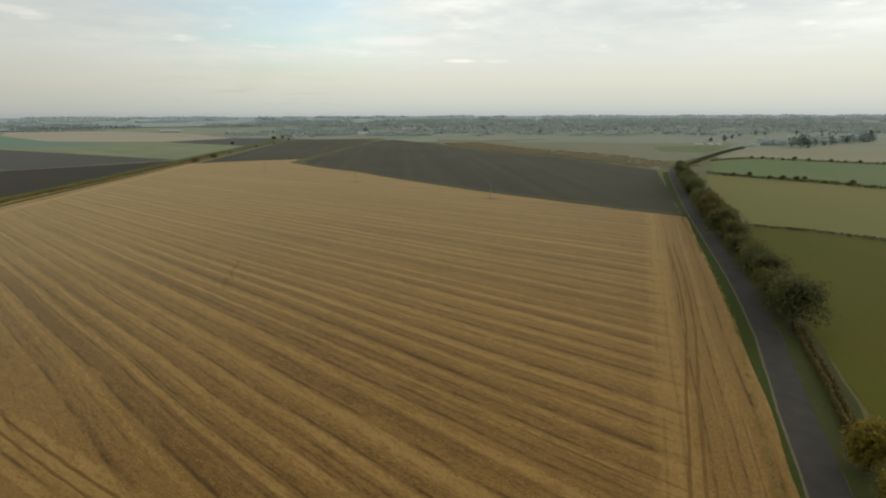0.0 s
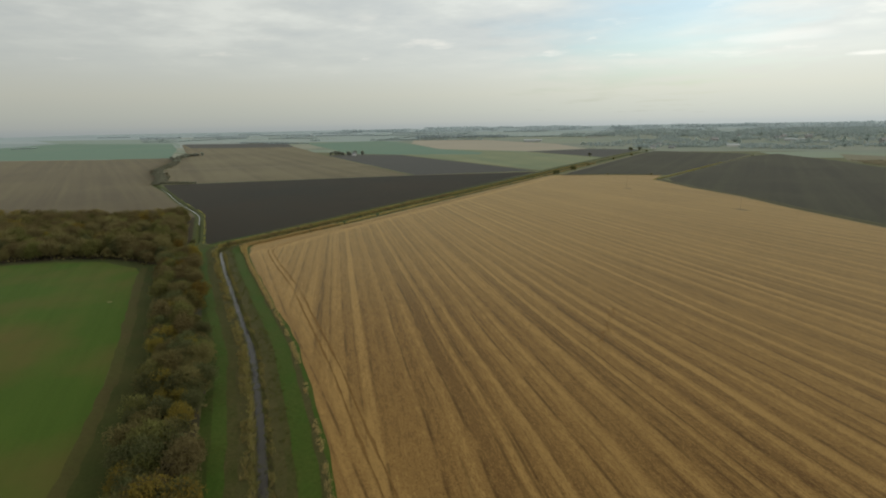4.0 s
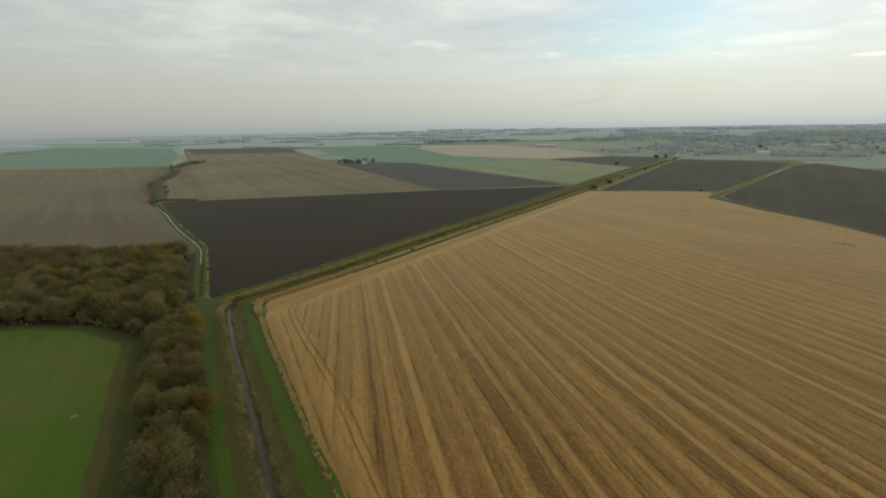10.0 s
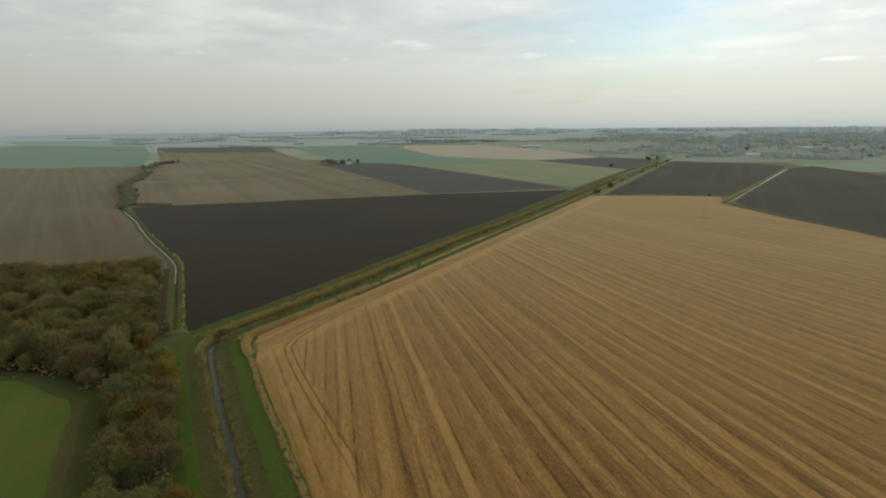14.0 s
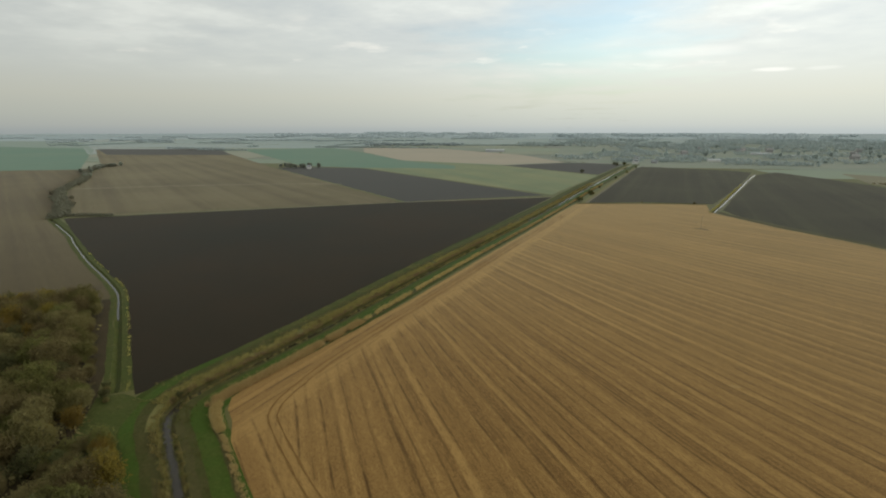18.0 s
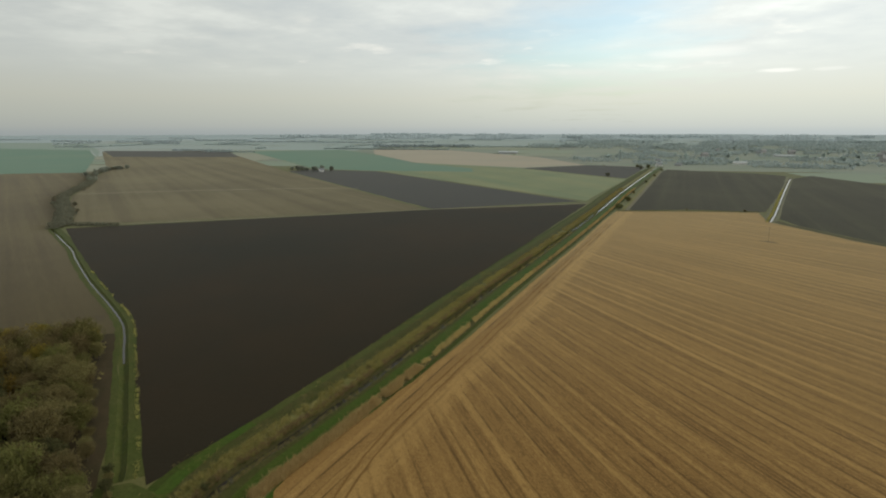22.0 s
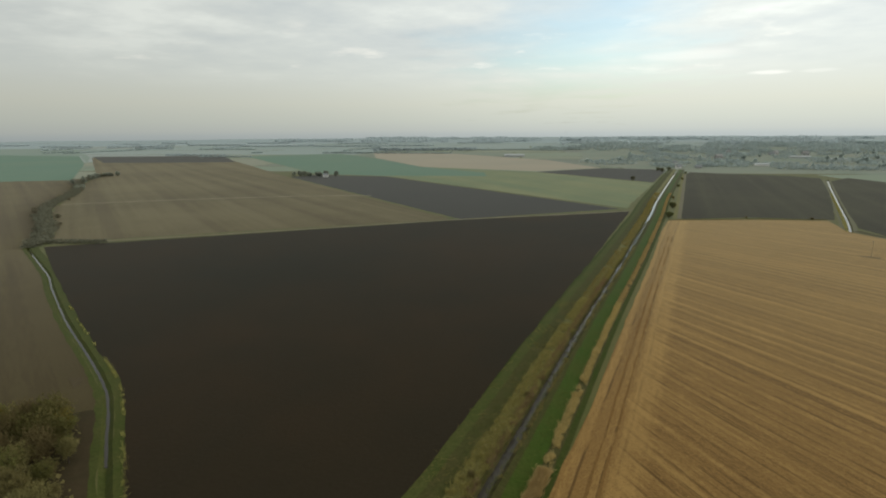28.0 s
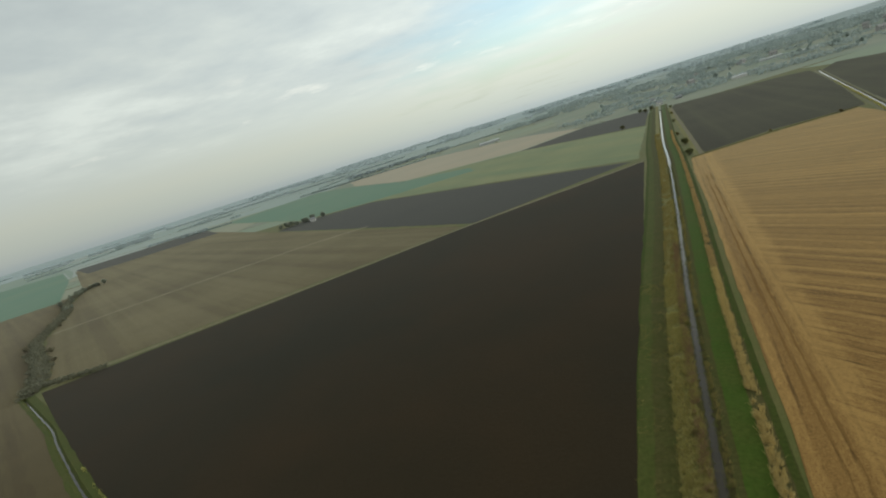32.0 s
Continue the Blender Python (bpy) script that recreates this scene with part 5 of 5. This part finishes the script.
hedge("hedge", [p + q * 6.0 for p, q in zip(ROAD, road_n) if 404 < p[1] < 660], 2.6, 3.4, leaf_dark, "tall dark hedge along the lane towards the village", 58, 16, 0.45)
hedge("hedge", [(58.4, 65.6), (61.0, 71.6), (64.2, 78.6), (68.0, 87.5), (72.2, 97.4), (75.6, 105.3)], 1.6, 1.7, leaf_brown, "low clipped brown hedge beside the lane", 51, 70, 0.2)
hedge("hedge", smooth_line([(122, 207.5), (142.6, 196), (156.5, 181.5), (210, 135), (262, 91)], 6), 1.0, 1.4, leaf_dark, "low dark hedge between two pastures", 52, 14, 0.28)
hedge("hedge", smooth_line([(193, 388), (214.3, 363), (245, 330), (258, 308), (330, 240), (400, 165)], 6), 2.2, 2.2, leaf_dark, "dark uneven hedgerow across green pastures", 53, 16, 0.36)
hedge("hedge", smooth_line([(246, 490), (294, 511), (338, 477), (374, 450), (470, 390), (560, 332)], 8), 2.0, 2.4, leaf_dark, "dark hedgerow with gaps beyond the pasture", 54, 10, 0.4)
hedge("hedge", smooth_line([(-500, 118), (-600, 152), (-696, 190)], 6), 2.4, 2.6, leaf_dark, "dark hedge beside the mustard strip", 55, 14, 0.4)
hedge("hedge", smooth_line([(-229, 484), (-200, 500), (-181, 511), (-142, 526)], 5), 0.5, 1.0, leaf_brown, "low dead growth at the stubble's far edge", 56, 10, 0.22)

# bushes in ones and twos
BUSH = Grove([
    lambda: shrub("bush", 61, 3.4, 2.2, leaf_dark, "rounded dark bush on the field edge"),
    lambda: shrub("bush", 62, 2.6, 1.9, leaf_brown, "brown bush on the field edge"),
])
r = np.random.default_rng(24)
for x, y, k, sc in ((-230, 494, 0, 1.15), (-229, 498, 0, 0.9), (-232.5, 541, 0, 1.25), (-231.8, 546, 1, 0.9), (-238, 600, 1, 0.8), (-243, 700, 0, 0.9), (-247, 790, 1, 0.9), (-251, 880, 0, 1.0), (-296, 758, 0, 1.3), (-282, 905, 0, 1.5), (-290, 925, 0, 1.4), (-276, 930, 0, 1.4), (-186, 512, 1, 0.5), (-150, 523, 1, 0.6), (-228.5, 196, 1, 0.4), (-229.5, 226, 1, 0.35)):
    BUSH.plant(x, y, r, k, (sc, sc))
for x, y in ((202, 380), (215, 372), (226, 352), (236, 345), (252, 325), (262, 306), (275, 296), (296, 512), (310, 502), (324, 492), (345, 474), (362, 462), (420, 420), (480, 384), (206, 376), (221, 358), (232, 347), (242, 335), (268, 302), (284, 288), (303, 507), (317, 498), (333, 486), (353, 468), (374, 452)):
    BUSH.plant(x, y, r, int(r.integers(0, 2)), (0.6, 1.0), "bushes in the hedgerows")
for x, y, k, sc in ((-238.5, 139.5, 0, 0.6), (-241, 141.5, 1, 0.5), (-236.5, 138.6, 1, 0.45), (-243, 142.5, 0, 0.5), (-224.4, 147.4, 0, 0.42), (-225.4, 149.6, 1, 0.4), (-223.6, 145.4, 1, 0.36)):
    BUSH.plant(x, y, r, k, (sc, sc))
# winding row of trees beyond the stream's bend
# Leaf colours of this far row are paled for haze.
FARROW = Grove([
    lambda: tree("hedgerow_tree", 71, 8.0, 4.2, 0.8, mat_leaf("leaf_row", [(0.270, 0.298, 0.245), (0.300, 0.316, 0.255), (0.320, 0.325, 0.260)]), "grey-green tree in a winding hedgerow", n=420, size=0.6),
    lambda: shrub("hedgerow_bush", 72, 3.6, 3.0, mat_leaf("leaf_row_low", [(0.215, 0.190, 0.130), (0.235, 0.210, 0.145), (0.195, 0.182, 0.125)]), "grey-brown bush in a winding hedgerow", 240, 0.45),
])
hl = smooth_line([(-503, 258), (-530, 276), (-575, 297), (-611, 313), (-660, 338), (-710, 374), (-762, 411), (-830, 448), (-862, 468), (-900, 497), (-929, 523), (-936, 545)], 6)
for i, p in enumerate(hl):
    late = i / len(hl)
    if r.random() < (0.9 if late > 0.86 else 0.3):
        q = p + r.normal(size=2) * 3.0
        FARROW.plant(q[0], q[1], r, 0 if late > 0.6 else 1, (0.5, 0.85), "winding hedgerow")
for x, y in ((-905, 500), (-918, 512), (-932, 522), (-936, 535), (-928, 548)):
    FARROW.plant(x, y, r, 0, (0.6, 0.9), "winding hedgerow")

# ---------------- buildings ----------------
# Brick, tile and slate are greyed and lightened for distance haze.
brick_mat = mat_ground("hazed_brick", (0.40, 0.395, 0.385), (0.43, 0.42, 0.41), scale=0.5, grain=3)
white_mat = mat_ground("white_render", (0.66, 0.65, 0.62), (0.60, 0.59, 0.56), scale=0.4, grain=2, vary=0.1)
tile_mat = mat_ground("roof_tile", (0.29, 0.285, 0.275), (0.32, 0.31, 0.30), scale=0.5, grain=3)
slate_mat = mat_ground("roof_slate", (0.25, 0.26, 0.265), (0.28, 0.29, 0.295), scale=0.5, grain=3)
sheet_mat = mat_ground("pale_sheeting", (0.46, 0.47, 0.47), (0.40, 0.41, 0.41), scale=0.3, grain=1.5, vary=0.12)
glass_mat = Mat("window_glass", rough=0.1, spec=0.6).done((0.03, 0.035, 0.04))


def box(bm, x0, x1, y0, y1, z0, z1):
    v = [bm.verts.new(p) for p in ((x0, y0, z0), (x1, y0, z0), (x1, y1, z0), (x0, y1, z0), (x0, y0, z1), (x1, y0, z1), (x1, y1, z1), (x0, y1, z1))]
    for f in ((3, 2, 1, 0), (4, 5, 6, 7), (0, 1, 5, 4), (1, 2, 6, 5), (2, 3, 7, 6), (3, 0, 4, 7)):
        bm.faces.new([v[i] for i in f])


def building(name, w, d, h, rise, wall, roof, label, category="house", storeys=2, chimney=True, openings=True):
    """Walls with gables, a pitched roof with eaves, a chimney, windows and a door."""
    root = new(name)
    tagged(root, label, category)
    bm = bmesh.new()
    base = [bm.verts.new(p) for p in ((-w / 2, -d / 2, -0.2), (w / 2, -d / 2, -0.2), (w / 2, d / 2, -0.2), (-w / 2, d / 2, -0.2))]
    top = [bm.verts.new(p) for p in ((-w / 2, -d / 2, h), (w / 2, -d / 2, h), (w / 2, d / 2, h), (-w / 2, d / 2, h))]
    ga, gb = bm.verts.new((-w / 2, 0, h + rise)), bm.verts.new((w / 2, 0, h + rise))
    for f in ((base[0], base[1], top[1], top[0]), (base[2], base[3], top[3], top[2]), (base[1], base[2], top[2], gb, top[1]), (base[3], base[0], top[0], ga, top[3])):
        bm.faces.new(f)
    part("wall", bm, wall, root)
    bm = bmesh.new()
    e = 0.4
    drop = rise * e / (d / 2)
    for s in (-1, 1):
        pts = [(-w / 2 - e, s * (d / 2 + e), h - drop), (w / 2 + e, s * (d / 2 + e), h - drop), (w / 2 + e, 0, h + rise), (-w / 2 - e, 0, h + rise)]
        lo = [bm.verts.new((x, y, z + 0.03)) for x, y, z in pts]
        hi = [bm.verts.new((x, y, z + 0.2)) for x, y, z in pts]
        bm.faces.new(hi if s < 0 else hi[::-1])
        bm.faces.new(lo[::-1] if s < 0 else lo)
        for i in range(4):
            bm.faces.new((lo[i], lo[(i + 1) % 4], hi[(i + 1) % 4], hi[i]))
    bmesh.ops.recalc_face_normals(bm, faces=bm.faces)
    ro = part("roof", bm, roof, root)
    if chimney:
        bm = bmesh.new()
        box(bm, w * 0.32, w * 0.32 + 0.9, -0.4, 0.4, h + rise - 0.5, h + rise + 1.2)
        part("chimney", bm, brick_mat, ro)
    if openings:
        for st in range(storeys):
            for k in range(3):
                x = (-0.33 + 0.33 * k) * w
                for s in (-1, 1):
                    bm = bmesh.new()
                    if st == 0 and k == 1 and s < 0:
                        box(bm, x - 0.5, x + 0.5, s * d / 2 - 0.06, s * d / 2 + 0.06, 0.0, 2.05)
                        part("door", bm, tile_mat, root, "dark wooden door")
                    else:
                        z = 0.9 + st * 2.6
                        box(bm, x - 0.6, x + 0.6, s * d / 2 - 0.06, s * d / 2 + 0.06, z, z + 1.2)
                        part("window", bm, glass_mat, root, "dark glazed window")
    return root


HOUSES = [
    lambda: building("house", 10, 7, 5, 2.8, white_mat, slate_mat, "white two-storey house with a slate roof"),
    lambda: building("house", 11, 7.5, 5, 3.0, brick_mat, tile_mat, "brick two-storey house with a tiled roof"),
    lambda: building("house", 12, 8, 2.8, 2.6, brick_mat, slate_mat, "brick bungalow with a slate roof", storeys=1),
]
SHEDS = [
    lambda: building("barn", 26, 12, 4.2, 2.2, white_mat, sheet_mat, "long pale farm shed with a metal roof", "barn", chimney=False, openings=False),
    lambda: building("barn", 46, 14, 3.6, 1.8, sheet_mat, sheet_mat, "long low pale farm shed far off", "barn", chimney=False, openings=False),
]
made_b = {}


def place(makers, k, x, y, turn, group="", s=1.0):
    key = (id(makers), k)
    m = pose(x, y, 0, 0, 0, turn)
    if key not in made_b:
        made_b[key] = makers[k]()
        ob = made_b[key]
        ob.matrix_basis = m
    else:
        ob = copy_thing(made_b[key], m)
    ob.scale = (s, s, s)
    return tagged(ob, group=group) if group else ob


place(HOUSES, 0, -652, 650, 35, s=0.6)
for x, y, t, k, sc in ((-160, 1085, 10, 0, 0.75), (-85, 1385, 5, 1, 0.8), (-634, 1264, 22, 1, 0.95), (-30, 1330, 8, 1, 0.6)):
    place(SHEDS, k, x, y, t, "farm sheds", sc)
r = np.random.default_rng(25)
for x, y, k in ((-268, 980, 0), (-243, 1004, 2), (427, 1056, 0), (474, 1002, 0), (494, 1135, 0), (452, 1080, 1), (-282, 1075, 0)):
    place(HOUSES, k, x, y, float(r.uniform(0, 180)), "houses of the village", 0.8)
for x, y in ((344, 722), (357, 719), (371, 724), (411, 706), (515, 875)):
    place(SHEDS, 0, x, y, float(r.uniform(0, 180)), "farm sheds", 0.36)
for i in range(40):
    x, y = r.uniform(-330, 1100), r.uniform(1050, 1900)
    if y < 1000 + 0.3 * abs(x):
        y += 300
    place(HOUSES, int(r.choice(3, p=[0.12, 0.53, 0.35])), x, y, float(r.uniform(0, 180)), "houses of the village", float(r.uniform(0.9, 1.2)))

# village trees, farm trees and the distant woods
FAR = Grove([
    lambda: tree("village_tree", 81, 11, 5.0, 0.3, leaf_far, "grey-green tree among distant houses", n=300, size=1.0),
    lambda: tree("village_tree", 82, 9, 4.6, 0.2, leaf_far, "tree paled for haze among distant houses", n=280, size=1.0),
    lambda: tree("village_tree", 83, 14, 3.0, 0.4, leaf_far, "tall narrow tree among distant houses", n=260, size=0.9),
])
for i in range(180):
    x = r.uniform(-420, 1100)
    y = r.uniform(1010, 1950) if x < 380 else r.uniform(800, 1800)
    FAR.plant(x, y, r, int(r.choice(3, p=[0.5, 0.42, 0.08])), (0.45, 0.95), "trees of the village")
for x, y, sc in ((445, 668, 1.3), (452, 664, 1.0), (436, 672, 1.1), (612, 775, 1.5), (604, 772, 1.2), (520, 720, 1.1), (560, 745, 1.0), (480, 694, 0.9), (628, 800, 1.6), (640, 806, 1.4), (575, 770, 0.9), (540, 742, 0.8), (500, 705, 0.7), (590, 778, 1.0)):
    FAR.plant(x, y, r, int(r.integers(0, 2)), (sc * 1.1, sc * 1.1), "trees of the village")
for x, y in ((-688, 646), (-682, 650), (-676, 648), (-694, 648), (-670, 654), (-664, 652), (-660, 660), (-700, 644), (-645, 662), (-684, 656), (-690, 652), (-672, 660)):
    FARROW.plant(x, y, r, 0, (0.6, 0.95), "trees round the lone house")


def woods(name, spots, mat, label, seed, size=3.0, per=26):
    """Far woods and hedgerows: many ragged sprays on low mounds."""
    r = np.random.default_rng(seed)
    c = []
    for x, y, rad, h in spots:
        n = max(6, int(per * rad / 8))
        a, d = r.uniform(0, 6.28, n), rad * np.sqrt(r.random(n))
        c.append(np.c_[x + d * np.cos(a), y + d * np.sin(a), h * r.uniform(0.15, 1.0, n)])
    c = np.concatenate(c)
    v, f = quads(c, size * r.uniform(0.6, 1.3, len(c)), r, 1.1)
    v[:, 2] = np.maximum(v[:, 2], 0.0)
    return tagged(new(name, fast_mesh(name, v, f, mat)), label, "woodland", kind="stuff")


def row_spots(r, n, rmin, rmax, h, rad, a0=-0.6, a1=3.9):
    out = []
    for i in range(n):
        ang, d = r.uniform(a0, a1), r.uniform(rmin, rmax)
        x, y = -200 + d * math.cos(ang), 300 + d * math.sin(ang)
        t = 0.35 + (math.pi / 2 if r.random() < 0.3 else 0) + r.uniform(-0.15, 0.15)
        length = r.uniform(60, 380)
        for k in range(int(length / (rad * 1.4))):
            s = k * rad * 1.4 - length / 2
            out.append((x + s * math.cos(t), y + s * math.sin(t), rad * r.uniform(0.7, 1.2), h * r.uniform(0.6, 1.2)))
    return out


r = np.random.default_rng(26)
# Middle-distance leaves, haze likewise put into the base colour.
leaf_mid = mat_leaf("leaf_middle_hazed", [(0.370, 0.438, 0.428), (0.392, 0.452, 0.438), (0.405, 0.456, 0.438)])
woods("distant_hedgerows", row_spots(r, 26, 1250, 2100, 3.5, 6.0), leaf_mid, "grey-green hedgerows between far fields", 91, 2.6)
woods("distant_hedgerows", row_spots(r, 70, 2000, 3400, 5.0, 9.0), leaf_farther, "hedgerows with far haze in their leaf colour", 92, 4.0)
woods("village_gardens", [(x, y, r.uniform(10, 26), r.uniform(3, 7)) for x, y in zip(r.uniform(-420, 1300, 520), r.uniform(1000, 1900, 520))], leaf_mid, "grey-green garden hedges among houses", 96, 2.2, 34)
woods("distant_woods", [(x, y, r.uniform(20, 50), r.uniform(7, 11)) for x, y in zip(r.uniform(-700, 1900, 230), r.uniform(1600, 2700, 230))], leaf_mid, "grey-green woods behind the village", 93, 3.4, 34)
woods("distant_woods", [(x, y, r.uniform(40, 110), r.uniform(9, 15)) for x, y in zip(r.uniform(-3000, 3000, 150), r.uniform(2500, 4300, 150))], leaf_farther, "woods under the horizon, palest for haze", 94, 8.0, 16)
# Copse leaves coloured blue-grey, as seen through haze.
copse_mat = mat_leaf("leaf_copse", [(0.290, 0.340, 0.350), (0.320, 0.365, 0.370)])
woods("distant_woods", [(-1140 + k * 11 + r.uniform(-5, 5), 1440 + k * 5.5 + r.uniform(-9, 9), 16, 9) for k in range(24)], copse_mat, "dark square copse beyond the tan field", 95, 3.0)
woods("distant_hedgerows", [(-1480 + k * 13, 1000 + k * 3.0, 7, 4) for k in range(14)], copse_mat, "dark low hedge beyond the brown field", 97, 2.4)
# Scrub twigs lightened to look hazed.
scrub_mat = mat_leaf("scrub_twigs", [(0.285, 0.245, 0.170), (0.315, 0.268, 0.188), (0.260, 0.230, 0.158)])
spots = []
for a, c in (((168, 424), (121, 533)), ((121, 533), (48, 636)), ((48, 636), (-6, 775))):
    a, c = np.array(a, float), np.array(c, float)
    side_way = np.array(((c - a)[1], -(c - a)[0])) / np.linalg.norm(c - a)
    for k in range(int(np.linalg.norm(c - a) / 0.6)):
        q = a + (c - a) * r.random() + side_way * (4 + 56 * r.random() ** 1.2)
        spots.append((q[0], q[1], r.uniform(1.8, 4.0), r.uniform(0.5, 1.5)))
# Low sprays, not seen themselves, added to lighten dark gaps between trees.
floor_spots = []
for x in np.arange(-400, -210, 3.2):
    for y in np.arange(14, 180, 3.2):
        if inside((x, y), TREED):
            floor_spots.append((x + r.uniform(-1, 1), y + r.uniform(-1, 1), 2.4, r.uniform(1.6, 3.4)))
for p, q in zip(low, low_n):
    if -214 < p[0] < -20:
        for k in range(2):
            c = p + q * r.uniform(-19.5, -10.0)
            floor_spots.append((c[0], c[1], 1.6, r.uniform(0.8, 2.2)))
woods("garden_trees", [(424 + 240 * u + r.uniform(-6, 6), 690 + 130 * u + r.uniform(0, 40), r.uniform(5, 9), r.uniform(3, 8)) for u in np.linspace(0, 1, 46)], copse_mat, "grey-green trees massed round the farm gardens", 102, 1.1, 150)
woods("undergrowth", floor_spots, leaf_grey, "grey-brown sprays added to lighten gaps under the trees", 101, 0.5, 40)
# Thicket colour has some haze mixed in.
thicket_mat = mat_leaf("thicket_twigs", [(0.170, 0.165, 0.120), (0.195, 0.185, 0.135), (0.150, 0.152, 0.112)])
clumps = []
for i, p in enumerate(hl):
    late = i / len(hl)
    wide = 2.4 * (1 - late) + 1.9
    for k in range(9):
        q = p + np.array((-0.3, -0.6)) * wide * 0.5 + r.normal(size=2) * wide * 0.5
        clumps.append((q[0], q[1], r.uniform(1.5, 3.0), r.uniform(1.6, 3.6) * (0.75 + 0.5 * late)))
clumps += [(-508 + k * 2.2, 264 + k * 1.1, 2.0, 2.2) for k in range(14)]
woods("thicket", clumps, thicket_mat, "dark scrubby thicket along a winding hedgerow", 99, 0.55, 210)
woods("scrub", spots, scrub_mat, "soft brown scrub and brambles beyond the ploughed field", 98, 0.5, 260)


pole_mat = mat_ground("weathered_pole", (0.36, 0.30, 0.20), (0.30, 0.25, 0.17), scale=1.0, grain=4.0)


def pole(label):
    """A wooden pole with a crossarm and three insulators."""
    root = new("utility_pole")
    tagged(root, label, "pole", "poles across the stubble")
    bm = bmesh.new()
    tube(bm, (0, 0, -0.3), (0, 0, 7.6), 0.11, 0.07, 8)
    part("shaft", bm, pole_mat, root)
    bm = bmesh.new()
    box(bm, -0.9, 0.9, -0.05, 0.05, 7.2, 7.3)
    arm = part("crossarm", bm, pole_mat, root)
    for x in (-0.8, 0.25, 0.8):
        bm = bmesh.new()
        tube(bm, (x, 0, 7.3), (x, 0, 7.48), 0.05, 0.03, 6)
        part("insulator", bm, slate_mat, arm, "grey ceramic insulator")
    return root


first_pole = pole("grey wooden pole standing in the stubble")
first_pole.matrix_basis = pose(25.3, 278.4, 0, 0, 0, 51)
for x, y in ((-57.5, 350), (-139, 415.5)):
    copy_thing(first_pole, pose(x, y, 0, 0, 0, 51))


# ---------------- small marks in the fields ----------------
pale_straw_mat = mat_ground("pale_straw", (0.33, 0.22, 0.085), (0.27, 0.17, 0.06), scale=0.8, grain=3.0)
sheet("straw_patch", [(-121.2, 210.6), (-119.8, 210.0), (-118.2, 210.7), (-118.6, 211.5), (-120.3, 211.6)], 0.11, pale_straw_mat, "small pale patch of loose straw in the stubble", 0.35, 0.5, "straw")
sheet("straw_patch", [(-187.2, 84.6), (-186.3, 84.3), (-185.8, 85.0), (-186.4, 85.7), (-187.1, 85.4)], 0.11, mat_ground("dead_stalks", (0.20, 0.165, 0.07), (0.15, 0.13, 0.05), scale=0.8, grain=3.0), "small pale patch of dead stalks in the young wheat", 0.3, 0.4, "straw")
sheet("grass_patch", [(-327.5, 184.6), (-324, 183), (-320.5, 182.2), (-321.5, 184.2), (-324.6, 185.6)], 0.11, mat_ground("dry_turf", (0.078, 0.058, 0.029), (0.064, 0.046, 0.022), scale=0.5, grain=2.0), "flat patch of dead turf on the brown soil", 0.7, 1.0, "grass")
r = np.random.default_rng(27)
for p in smooth_line([(-63.4, 157.4), (-62.1, 151.6), (-60.5, 143.1), (-59.7, 137.4), (-57.7, 131.3)], 2.2):
    for k in range(2):
        x, y, a = p[0] + r.normal() * 0.4, p[1] + r.normal() * 0.8, float(r.uniform(0.14, 0.36))
        sheet("trampled_spot", [(x + a * math.cos(v) * r.uniform(0.6, 1.2), y + a * 1.5 * math.sin(v) * r.uniform(0.6, 1.2)) for v in (0, 1, 2.1, 3.1, 4.2, 5.3)], float(r.uniform(0.106, 0.130)), rut_mat, "small dark trampled spot in the stubble", 0.05, 0.5, "mark")
